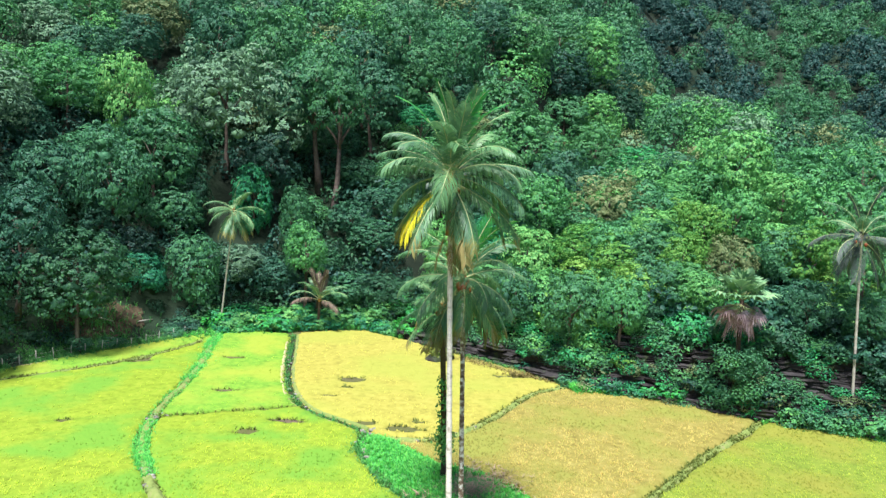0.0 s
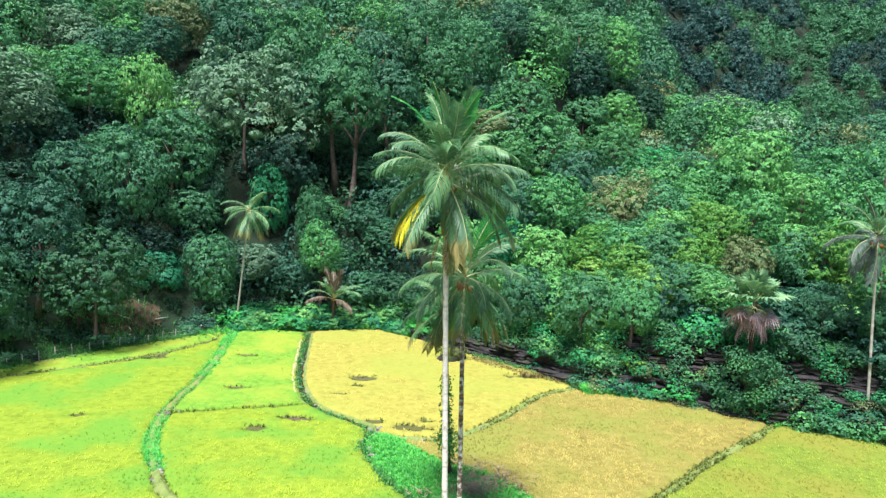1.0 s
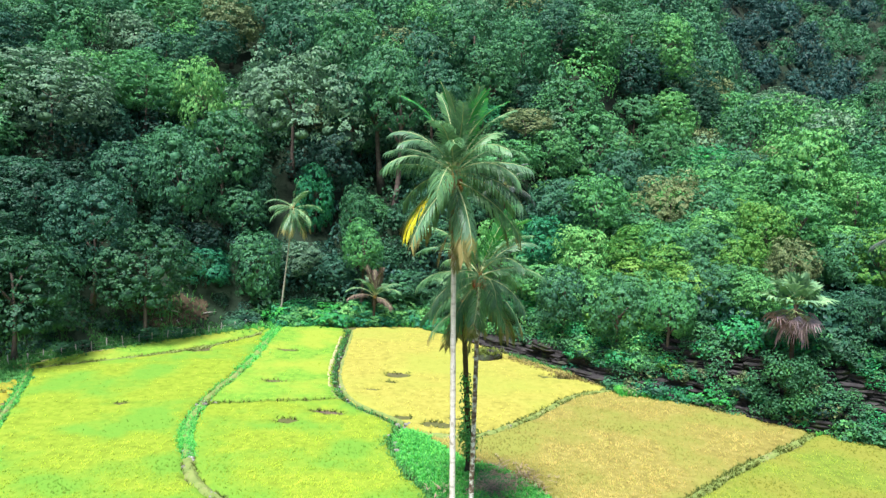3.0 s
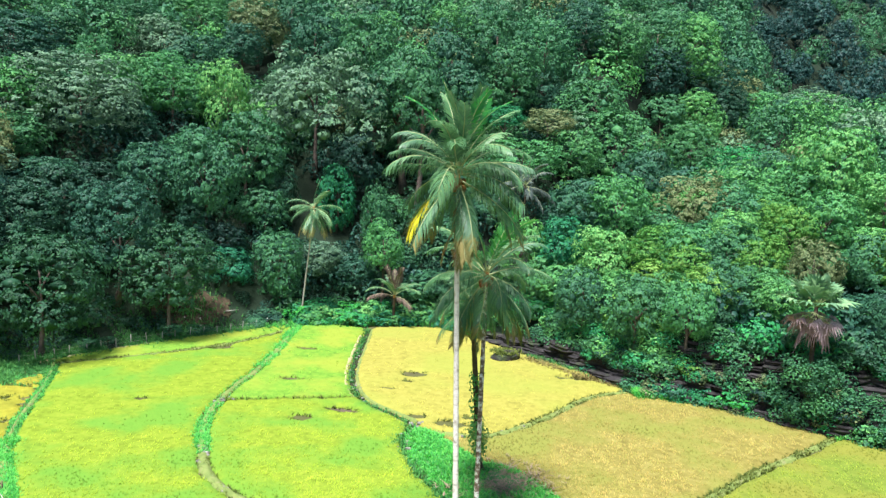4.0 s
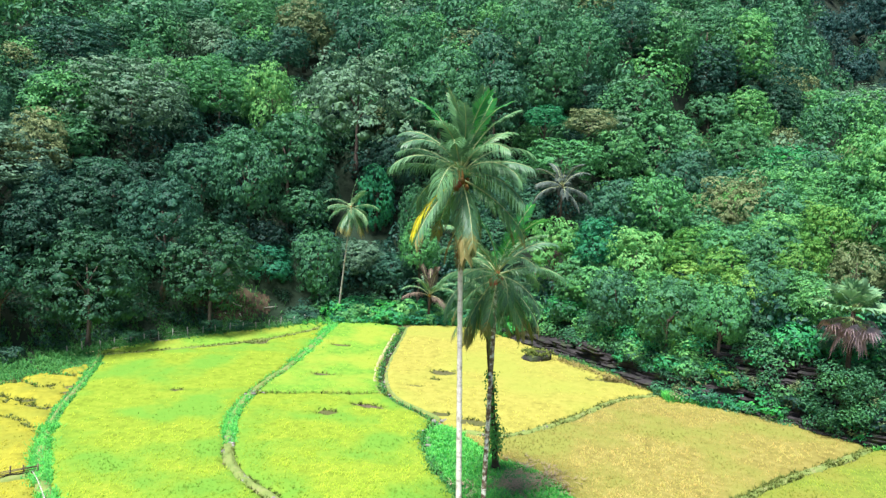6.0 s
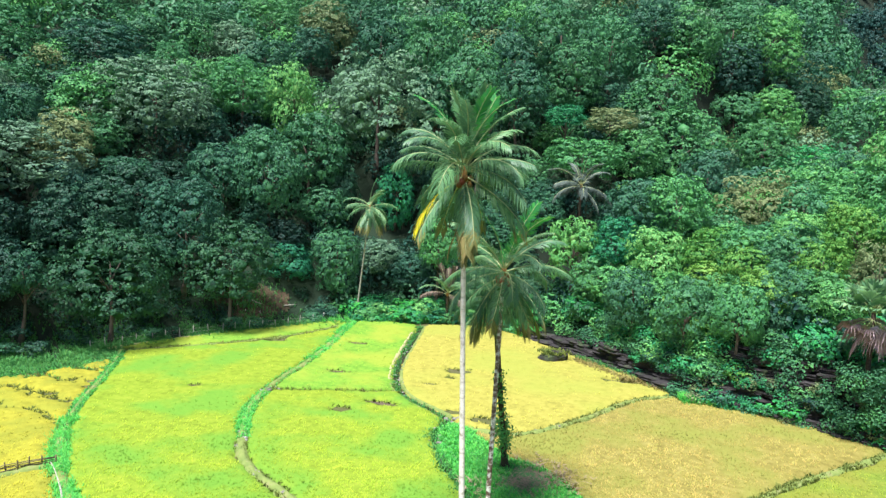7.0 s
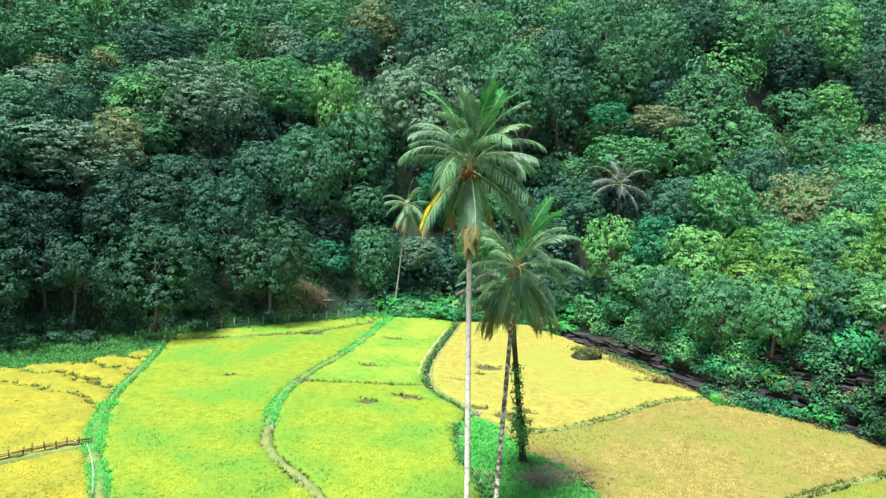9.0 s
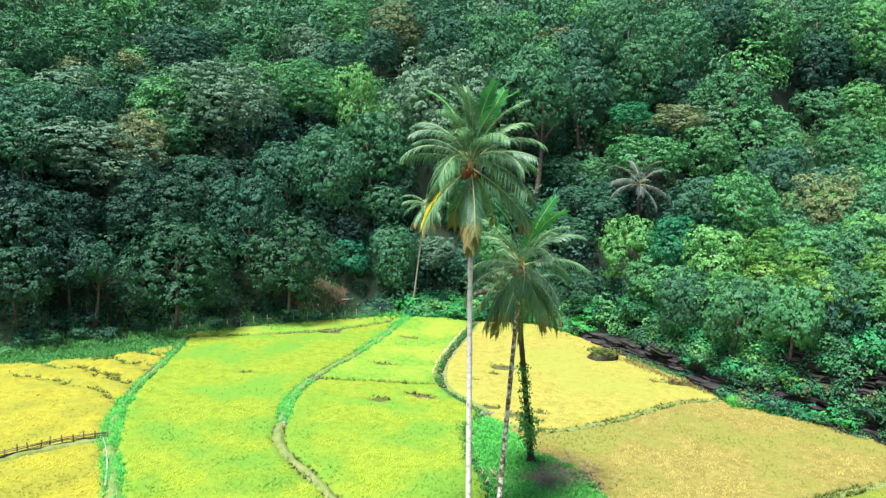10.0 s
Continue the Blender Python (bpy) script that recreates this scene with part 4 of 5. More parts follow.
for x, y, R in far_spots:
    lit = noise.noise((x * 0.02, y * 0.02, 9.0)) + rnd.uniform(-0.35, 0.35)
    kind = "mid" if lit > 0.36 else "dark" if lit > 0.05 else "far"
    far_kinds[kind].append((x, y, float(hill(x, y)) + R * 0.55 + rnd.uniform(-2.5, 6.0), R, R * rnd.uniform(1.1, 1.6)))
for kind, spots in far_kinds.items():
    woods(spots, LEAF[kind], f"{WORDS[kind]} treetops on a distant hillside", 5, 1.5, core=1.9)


# ---------------------------------------------------------------- rocky bank
def slab_mesh(seed):
    """A worn, layered slab of rock of unit length."""
    r = np.random.default_rng(seed)
    rows = []
    for zz, inset in ((0, 0.10), (0.28, 0.02), (0.5, 0.09), (0.78, 0.0), (1, 0.12)):
        ring = []
        for i in range(14):
            a = i / 14 * 2 * math.pi
            c_, s_ = math.cos(a), math.sin(a)
            px = 0.5 * math.copysign(abs(c_) ** 0.45, c_) * (1 - inset + r.uniform(-0.07, 0.07))
            py = 0.5 * math.copysign(abs(s_) ** 0.45, s_) * (1 - inset + r.uniform(-0.09, 0.09))
            ring.append((px, py, zz + r.uniform(-0.06, 0.06)))
        rows.append(ring)
    v = [p for ring in rows for p in ring]
    f = [(j * 14 + i, j * 14 + (i + 1) % 14, (j + 1) * 14 + (i + 1) % 14, (j + 1) * 14 + i) for j in range(4) for i in range(14)]
    f.append(tuple(range(13, -1, -1)))
    f.append(tuple(56 + i for i in range(14)))
    return mesh_from("slab", np.array(v), f, ROCK)


SLABS = [slab_mesh(300 + i) for i in range(9)]
bank = smooth_line([p for p in EDGE if -8 < p[0] < 60], 1.0)
bank_side = side_of(bank)
bank_angle = np.degrees(np.arctan2(bank_side[:, 0], -bank_side[:, 1]))
outcrop, start = None, None
for i in range(len(bank)):
    x, y = bank[i]
    if i % 2 and not 13 < x < 42:
        continue
    if start is None or i - start >= 12:
        outcrop = empty("rock_outcrop", x, y, -0.1)
        tagged(outcrop, "dark layered rock ledge with weathered slabs above the rice", "rock outcrop", "rock ledges")
        start, ox, oy = i, x, y
    tall = np.interp(x, [-6, 0, 8, 14, 20, 45], [0.7, 1.4, 2.4, 3.8, 6.0, 6.4])
    z = 0.0
    back = 0.0
    while z < tall:
        th = rnd.uniform(0.32, 0.75)
        shelf = rnd.uniform(-0.35, 0.45)
        o = -0.45 + back + shelf
        px, py = x - bank_side[i][0] * o + rnd.uniform(-.5, .5), y - bank_side[i][1] * o + rnd.uniform(-.3, .3)
        m = pose(px - ox, py - oy, z, rnd.uniform(-5, 5), rnd.uniform(-6, 3), bank_angle[i] + rnd.uniform(-14, 14))
        child("slab", rnd.choice(SLABS), outcrop, m @ Matrix.Diagonal((rnd.uniform(1.8, 3.6), rnd.uniform(1.6, 2.6), th, 1)))
        z += th * 0.86
        back += th * rnd.uniform(0.25, 0.75)

# shrubs and vines over the bank, leaving some rock faces open
OPEN = ((14.8, 19.9), (20.8, 26.6), (29.2, 31.4), (33.0, 37.4))


def open_face(x, h):
    return any(a < x < b for a, b in OPEN) and 3.7 < h < 5.9 or (x < 12 and h < 1.8)


for i in range(0, len(bank)):
    x, y = bank[i]
    tall = float(np.interp(x, [-6, 0, 8, 14, 20, 45], [0.7, 1.4, 2.4, 3.8, 6.0, 6.4]))
    if i % 2 and rnd.random() < 0.25:
        continue
    for _ in range(3):
        h = rnd.uniform(0.15, 1.1) * tall
        if rnd.random() < 0.35 or open_face(x, h):
            continue
        o = -1.1 + 0.48 * h + rnd.uniform(-0.3, 0.5)
        px, py = x - bank_side[i][0] * o + rnd.uniform(-.5, .5), y - bank_side[i][1] * o
        bush(px, py, h - 0.5, rnd.uniform(0.8, 1.6), rnd.choice(["dark", "deep", "mid", "teal"] if x > 17 else ["mid", "bright", "bright", "teal", "lime", "dark"]), "leafy shrub growing from a rock ledge", 0.75)
    for _ in range(1):
        o = 1.0 + rnd.uniform(0.5, 7.0)
        px, py = x - bank_side[i][0] * o + rnd.uniform(-.8, .8), y - bank_side[i][1] * o
        bush(px, py, None, rnd.uniform(1.5, 2.4), rnd.choice(["dark", "mid", "deep", "dark", "teal"] if x > 17 else ["mid", "bright", "bright", "teal", "dark", "lime"]), "dense leafy shrub on top of the rocky bank", 0.95)
growth = {"mid": [], "bright": [], "teal": [], "dark": [], "russet": []}
for i in range(len(bank)):
    x, y = bank[i]
    tall = float(np.interp(x, [-6, 0, 8, 14, 20, 45], [0.7, 1.4, 2.4, 3.8, 6.0, 6.4]))
    for _ in range(8):
        h = rnd.uniform(0.45, 1.25) ** 0.8 * tall
        o = -0.9 + 0.5 * h + rnd.uniform(-0.5, 0.8) if rnd.random() < 0.5 else rnd.uniform(1.0, 7.5)
        px, py = x - bank_side[i][0] * o + rnd.uniform(-.5, .5), y - bank_side[i][1] * o
        R = rnd.uniform(0.7, 1.5)
        if o < 2.5 and open_face(x, h):
            continue
        z = max(h if o < 2.5 else 0, float(hill(px, py))) + R * 0.2
        growth[rnd.choice(["dark", "dark", "mid", "teal"] if x > 17 else ["mid", "bright", "teal", "bright", "dark"] if o < 2.5 else ["mid", "bright", "bright", "teal", "dark"])].append((px, py, z, R, R * 0.85))
    if x < 9:
        for _ in range(7):
            o = rnd.uniform(0.6, 7.0)
            px, py = x - bank_side[i][0] * o, y - bank_side[i][1] * o
            R = rnd.uniform(0.9, 1.6)
            growth[rnd.choice(["mid", "bright", "teal", "dark"])].append((px, py, float(hill(px, py)) + R * 0.3, R, R * 0.9))
    if x > 12.5:
        for _ in range(3):
            h = rnd.uniform(0.0, 3.6)
            o = -1.5 + 0.42 * h + rnd.uniform(-0.3, 0.4)
            px, py = x - bank_side[i][0] * o + rnd.uniform(-.5, .5), y - bank_side[i][1] * o
            R = rnd.uniform(0.6, 1.2)
            growth[rnd.choice(["dark", "dark", "mid", "dark", "russet", "teal"])].append((px, py, h + R * 0.2, R, R * 0.8))
for k in range(14):
    growth["dark" if k % 3 else "mid"].append((26.2 + rnd.uniform(-1.6, 1.6), 65.9 + rnd.uniform(-.4, .5), rnd.uniform(2.0, 6.2), rnd.uniform(0.7, 1.1), 0.8))
for key in growth:
    woods(growth[key], LEAF[key], f"{WORDS[key]} creepers and saplings hanging over the rocks", 11, 2.3, "undergrowth", "undergrowth")
for bx_, by_, br in ((14.2, 72.6, 1.2), (15.4, 73.0, 1.7), (17.0, 72.3, 1.4), (18.4, 71.6, 1.3), (19.4, 70.9, 1.2), (13.2, 72.6, 0.9), (14.6, 72.2, 1.3), (16.2, 71.7, 1.4), (17.6, 71.4, 1.1), (27.6, 66.4, 1.0), (30.5, 65.0, 1.5), (32.4, 64.2, 1.6), (34.5, 63.6, 1.5), (37.2, 62.8, 1.8), (8.0, 78.6, 1.0)):
    bush(bx_, by_, 0.1, br, "teal" if br < 1.45 else "bright", "bright fresh green shrub at the foot of the rocks", 0.85)
foot = smooth_line([(1, 82.3), (6, 78.8), (10, 75), (14, 71.9), (20, 70.2), (26, 67.2), (32, 64.4), (40, 61.6), (55, 56.6)])
grass_along(foot, 1.0, 45, 0.55, GRASS_DARK, "dark weeds at the foot of the rocks")
grass_along(smooth_line([(12.3, 71.6), (13.6, 71.7), (15.2, 71.5)], 0.3), 0.9, 260, 0.75, GRASS, "lush grass clump at the foot of the rocks")
grass_along(smooth_line([(26, 67), (32, 64.4), (38, 62)]), 1.2, 50, 0.6, GRASS, "lush grass at the foot of the rocks")
grass_along(smooth_line([(1, 81), (5, 77.6), (9.4, 74.6), (12.5, 73)]), 0.9, 60, 0.5, DRY_GRASS, "dry uncut grass strip beside the ripe rice")
for i in range(0, len(foot), 3):
    if rnd.random() < 0.6 and foot[i][0] > 12:
        bush(foot[i][0] + rnd.uniform(-.3, .3), foot[i][1] + 0.7, 0.0, rnd.uniform(0.6, 1.2), rnd.choice(["mid", "bright", "teal", "dark"]), "low leafy shrub at the foot of the rocks", 0.7)

# shrubs along the rest of the forest edge
front = smooth_line([p for p in EDGE if -70 < p[0] < -3], 1.0)
fs_ = side_of(front)
for i in range(len(front)):
    bare = -42.5 < front[i][0] < -36.5
    for _ in range(2 if front[i][0] > -36 else 1):
        o = rnd.uniform(-1.0, 3.0) + (0.6 if front[i][0] < -30 else 0)
        x, y = front[i] - fs_[i] * o
        if (bare or x < -34) and rnd.random() < 0.75:
            continue
        near = -32 < x < -4
        # away from the paddy head, dark leaf colours stand in for tree shade
        bush(x, y, None, rnd.uniform(1.2, 2.2) if near else rnd.uniform(0.7, 1.3), rnd.choice(["teal", "teal", "bright", "bright"] if near else ["dark", "deep", "dark", "deep", "mid"]), "", 0.75)
for k in range(34):
    x = -29.0 + 20.0 * k / 33 + rnd.uniform(-.4, .4)
    y = float(np.interp(x, [p[0] for p in EDGE[5:14]], [p[1] for p in EDGE[5:14]])) - rnd.uniform(-1.2, 1.3)
    bush(x, y, None, rnd.uniform(0.9, 1.7), rnd.choice(["teal", "teal", "bright"]), "lush fresh green shrub at the head of the paddies", 0.8)
grass_along(front, 2.4, 70, 0.6, GRASS_DARK, "dark grass along the forest edge", -1e9, 1e9, 0.6)
grass_along(smooth_line([p for p in EDGE if -34 < p[0] < -5], 1.0), 1.6, 60, 0.7, GRASS, "lush grass at the head of the paddies", -1e9, 1e9, 0.8)

# low growth on the floor under the first trees, leaf colours darkened for shade
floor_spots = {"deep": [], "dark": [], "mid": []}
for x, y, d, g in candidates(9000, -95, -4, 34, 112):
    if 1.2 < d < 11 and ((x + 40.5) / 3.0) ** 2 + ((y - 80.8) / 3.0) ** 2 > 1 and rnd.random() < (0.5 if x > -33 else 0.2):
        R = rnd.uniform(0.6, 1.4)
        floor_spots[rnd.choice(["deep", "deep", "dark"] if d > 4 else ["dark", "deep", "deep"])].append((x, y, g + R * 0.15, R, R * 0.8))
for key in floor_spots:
    woods(floor_spots[key], LEAF[key], f"low {WORDS[key]} shade-darkened growth on the forest floor", 16, 2.5, "undergrowth", "undergrowth")

# bare earth slip below the trees, with fallen branches
n_u, n_v = 34, 16
ex, ey = (v.ravel() for v in np.meshgrid(np.linspace(-1, 1, n_u), np.linspace(0, 1, n_v)))
px = -39.4 + ex * 3.4 - ey * 3.2
py = 79.6 + ex * 4.3 + ey * 3.0
rough_ = np.array([noise.noise((a * .7, b * .7, 2)) for a, b in zip(px, py)])
pz = hill(px, py) + 0.22 + rough_ * 0.22
solid = (np.abs(ex) ** 2 + (2 * np.abs(ey - 0.45)) ** 2 < 0.85 + 0.5 * rough_)
ei = np.array([j * n_u + i for j in range(n_v - 1) for i in range(n_u - 1) if solid[j * n_u + i] and solid[(j + 1) * n_u + i + 1]])
tagged(new("earth_slip", mesh_from("earth_slip", np.stack([px, py, pz], 1), np.stack([ei, ei + 1, ei + n_u + 1, ei + n_u], 1), BARE_EARTH_SHADE, True)),
       "bare reddish earth bank under the trees", "earth bank", kind="structure")
ex_, ey_ = rng.normal(-40.2, 2.4, 700), rng.normal(81.0, 2.2, 700)
v, f = blades_data(ex_, ey_, hill(ex_, ey_) + 0.15, rng.uniform(0.2, 0.6, 700), 0.07, 0.9, 3)
tagged(new("grass", mesh_from("grass", v, f, GRASS_DARK)), "green weeds scattered over bare earth", "grass", kind="stuff")
for k in range(9):
    x, y = -39.6 + rnd.uniform(-2.4, 2.0), 80.4 + rnd.uniform(-2.6, 3.4)
    z, a, ln = float(hill(x, y)) + 0.38, rnd.uniform(0, 6.28), rnd.uniform(0.8, 2.2)
    pts = [(0, 0, 0), (ln * .4 * math.cos(a), ln * .4 * math.sin(a), 0.08), (ln * math.cos(a + .2), ln * math.sin(a + .2), 0.0)]
    ob = new("fallen_branch", mesh_from("fallen_branch", *tube_data(pts, [0.07, 0.06, 0.03], 6, 0.1), BARK_PALE, True))
    ob.matrix_basis = Matrix.Translation((x, y, z))
    tagged(ob, "pale dead branch lying on bare earth", "branch", "fallen branches")


# ---------------------------------------------------------------- palms
def frond_data(length, rise, curl, leaflet, pairs=44, hang=0.55, twist=0.0, seed=0, ragged=0.0, dry=1.1):
    """A feather palm leaf along +x from the origin: arching midrib and separate leaflets that droop from it like a comb."""
    r = np.random.default_rng(seed)
    n = 17
    t = np.linspace(0, 1, n)
    ang = radians(rise) - radians(curl) * t ** 1.5
    ds = length / (n - 1)
    x = np.concatenate([[0], np.cumsum(np.cos(ang[:-1]) * ds)])
    z = np.concatenate([[0], np.cumsum(np.sin(ang[:-1]) * ds)])
    y = 0.12 * length * twist * t ** 2
    mid = np.stack([x, y, z], 1)
    rib = tube_data(mid, 0.042 * (1 - 0.85 * t) + 0.005, 5)
    v, f, ix = [], [], []
    tan = np.gradient(mid, axis=0)
    tan /= np.linalg.norm(tan, axis=1)[:, None]
    wave = r.uniform(0, 6.28, 4)
    for k in range(pairs):
        s = 0.17 + 0.83 * (k + 0.5 + r.uniform(-0.3, 0.3)) / pairs
        i = min(int(s * (n - 1)), n - 2)
        u = s * (n - 1) - i
        p = mid[i] * (1 - u) + mid[i + 1] * u
        d = tan[i] * (1 - u) + tan[i + 1] * u
        d /= np.linalg.norm(d)
        up = np.array([-d[2], 0, d[0]])
        L = leaflet * (0.30 + 0.70 * math.sin(math.pi * min(1, 0.16 + 0.78 * s)) ** 0.8)
        for j, sgn in enumerate((-1, 1)):
            if r.random() < ragged:
                continue
            gust = math.sin(s * 17 + wave[j]) + 0.6 * math.sin(s * 41 + wave[j + 2])      # leaflets lie in bunches
            Lk = L * r.uniform(0.82, 1.12)
            out = np.array([0, sgn, 0.0]) * 0.78 + d * (0.42 + 0.55 * s + 0.10 * gust) + up * (0.30 - 0.30 * s + 0.08 * gust)
            out = out + r.normal(0, 0.05, 3)
            out /= np.linalg.norm(out)
            fall = np.array([0, 0, -1.0]) * hang * (0.85 + 0.3 * r.random() + 0.12 * gust)
            q1 = p + out * Lk * 0.36 + fall * Lk * 0.08
            q2 = q1 + (out * 0.72 + fall * 0.80) * Lk * 0.34
            q3 = q2 + (out * 0.35 + fall * 1.45) * Lk * 0.36
            wdt = np.cross(out, up + 0.5 * sgn * np.array([0, 1.0, 0]))
            wdt = wdt / (np.linalg.norm(wdt) + 1e-9) * (0.015 + 0.009 * leaflet) * r.uniform(0.8, 1.2)
            o = len(v)
            v += [p - wdt * 0.6, p + wdt * 0.6, q1 - wdt, q1 + wdt, q2 - wdt * 0.75, q2 + wdt * 0.75, q3]
            f += [(o, o + 1, o + 3, o + 2), (o + 2, o + 3, o + 5, o + 4), (o + 4, o + 5, o + 6)]
            ix += [1 if s + r.uniform(-0.12, 0.12) > dry else 0] * 2 + [1 if s + 0.12 > dry else 0]
    return rib, (np.array(v), f), ix


def frond_meshes(*args, mat=PALM_LEAF, **kw):
    rib, leaf, ix = frond_data(*args, **kw)
    return mesh_from("frond", *leaf, [mat, PALM_OLD], False, ix), mesh_from("rachis", *rib, RACHIS, True)


def add_frond(parent, meshes, azimuth, at, mat=None, scale=1.0, roll=0.0):
    ob = child("frond", meshes[0], parent, Matrix.Translation(at) @ pose(0, 0, 0, roll, 0, azimuth) @ Matrix.Diagonal((scale, scale, scale, 1)), mat)
    child("rachis", meshes[1], ob)
    return ob


YOUNG = [frond_meshes(4.5, 87 - 7 * i, 26 + 14 * i, 1.05, 64, 0.12, 0.5 * (i - 1), seed=i) for i in range(3)]
UPPER = [frond_meshes(4.6, 64 - 11 * i, 66 + 8 * i, 1.20, 62, 0.42, 0.8 * (i - 1), seed=10 + i) for i in range(3)]
MIDDLE = [frond_meshes(4.4, 24 - 13 * i, 62 + 4 * i, 1.15, 60, 0.85, 0.9 * (i - 1), seed=20 + i) for i in range(3)]
LOWER = [frond_meshes(4.3, -32 - 14 * i, 42 - 8 * i, 1.10, 56, 0.85, 0.6 * (i - 1), seed=30 + i, ragged=0.10, dry=0.84 - 0.07 * i) for i in range(3)]
YELLOWING = frond_meshes(4.2, -34, 42, 1.15, 60, 0.6, 0.3, seed=44, dry=0.50)
# the fronds of the tall palm, one by one: azimuth, rise, curl, length, how far the leaflets hang, dry from
TALL_FRONDS = [
    (180, 62, 84, 4.2, 0.45, 1.2), (166, 38, 60, 4.0, 0.55, 1.2), (194, 16, 36, 3.7, 0.8, 1.2), (150, 50, 70, 4.2, 0.5, 1.2),
    (8, 68, 50, 4.5, 0.40, 1.2), (-8, 24, 46, 4.3, 0.75, 1.2), (22, 46, 84, 4.5, 0.5, 1.2), (-24, 4, 66, 4.4, 0.8, 1.2),
    (60, 56, 60, 4.3, 0.4, 1.2), (100, 48, 66, 4.3, 0.5, 1.2), (125, 26, 60, 4.2, 0.6, 1.2), (40, 20, 60, 4.2, 0.6, 1.2),
    (226, 54, 90, 4.1, 0.5, 1.2), (258, 66, 78, 4.2, 0.35, 1.2), (290, 60, 92, 4.0, 0.45, 1.2), (322, 48, 84, 4.3, 0.5, 1.2),
]
TALL_BACK = [(206, 34, 84, 4.0, 0.7, 1.2), (338, 30, 90, 4.3, 0.7, 1.2), (270, 24, 116, 3.9, 0.7, 1.2), (80, 10, 70, 4.2, 0.7, 1.2), (145, -6, 56, 4.2, 0.8, 1.2), (35, -8, 60, 4.2, 0.8, 1.2)]
TALL_HANGING = [
    (232, -36, 40, 4.4, 0.8, 0.86), (256, -54, 26, 4.3, 0.7, 0.66), (278, -44, 36, 4.6, 0.8, 0.72), (304, -34, 44, 4.5, 0.8, 0.86),
    (332, -22, 56, 4.7, 0.9, 0.92), (2, -26, 52, 4.5, 0.9, 0.92), (70, -34, 42, 4.3, 0.8, 0.85), (120, -38, 40, 4.3, 0.8, 0.82), (160, -30, 46, 4.2, 0.8, 0.80), (290, -62, 20, 4.2, 0.7, 0.58),
]
NUT = mesh_from("coconut", *tube_data([(0, 0, -0.15), (0, 0, -0.12), (0, 0, -0.04), (0, 0, 0.05), (0, 0, 0.12), (0, 0, 0.14)], [0.02, 0.08, 0.12, 0.115, 0.06, 0.02], 8), COCONUT, True)


def palm(foot, heart, r0, r1, bark, fronds, label, turn=0.0, scale=1.0, flare=0.12, nuts=8, sheath=1.4, yellow=(), curve=0.0, swap=None, withered=0, own=()):
    """A coconut palm from its foot to its heart, with fronds from upright young ones to hanging old ones."""
    root = empty("coconut_palm", *foot)
    top = Vector(heart) - Vector(foot)
    z = np.linspace(0, 1, 46)
    line = np.stack([top.x * z + curve * np.sin(z * math.pi), top.y * (z ** 1.0), top.z * z - 0.15 * (z == 0)], 1)
    radii = (r0 + (r1 - r0) * z + flare * np.exp(-z * 30)) * (1 + 0.05 * np.sin(np.arange(46) * 2.1))
    child("trunk", mesh_from("trunk", *tube_data(line, radii, 12, 0.035), bark, True), root)
    zs = np.linspace(0, 1, 8)
    base = np.array(top) - np.array([0, 0, sheath])
    sh = base + np.outer(zs, np.array([0, 0, sheath + 0.25]))
    child("fibre_sheath", mesh_from("fibre_sheath", *tube_data(sh, r1 * (1.12 + 1.3 * zs ** 4 * (1.25 - zs)), 10, 0.12), HUSK, True), root, label="orange brown fibrous sheath under the fronds")
    for j, (az, rise, curl, length, hang, dry) in enumerate(own):
        low_ = rise < 0 and dry < 1
        add_frond(root, frond_meshes(length, rise, curl, 0.98 if low_ else 1.22, 58, hang, rnd.uniform(-0.9, 0.9), seed=150 + j, ragged=0.10 if low_ else 0.03, dry=dry), az,
                  top + Vector((0, 0, -0.18 if low_ else 0.08)), None, scale * rnd.uniform(0.95, 1.05), rnd.uniform(-20, 20))
    tiers = [(YOUNG, fronds[0], 0.25), (UPPER, fronds[1], 0.12), (MIDDLE, fronds[2], 0.0), (LOWER, fronds[3], -0.18)]
    for tier, (pool, count, lift) in enumerate(tiers):
        for i in range(count):
            az = turn + 360 * (i + 0.31 * tier) / max(count, 1) + rnd.uniform(-13, 13)
            mat = [PALM_YOUNG, PALM_LEAF, PALM_LEAF, PALM_LEAF][tier]
            if tier == 0 and rnd.random() < 0.25:
                mat = PALM_LEAF
            if swap:
                mat = swap[tier]
            made_ = add_frond(root, pool[(i + tier) % 3], az, top + Vector((0, 0, lift * scale)), mat, scale * rnd.uniform(0.90, 1.06), rnd.uniform(-18, 18))
            if swap:
                made_.material_slots[1].link = "OBJECT"
                made_.material_slots[1].material = mat
    for az, pool in yellow:
        ob = add_frond(root, pool, az, top + Vector((0, 0, -0.25)), PALM_YELLOW if az < 200 else PALM_LEAF, scale * 0.92)
        ob.material_slots[1].link = "OBJECT"
        ob.material_slots[1].material = PALM_YELLOW
        tagged(ob, "yellowed dying frond")
    for i in range(withered):
        ob = add_frond(root, LOWER[2], 200 + 95 * i, top + Vector((0, 0, -2.6 - 0.3 * i)), PALM_ORANGE, scale * 0.45)
        tagged(ob, "withered orange frond hanging along the trunk")
    for i in range(nuts):
        a = i * 2.4 if i % 2 else radians(235 + 70 * i / max(nuts - 1, 1))
        child("coconut", NUT, root, pose(top.x + 0.42 * math.cos(a), top.y + 0.42 * math.sin(a), top.z - 0.3 - 0.16 * (i % 3), 20 * math.cos(a), 0, 57 * a) @ Matrix.Scale(1.25, 4))
    tagged(root, label, "palm tree", "coconut palms")
    return root


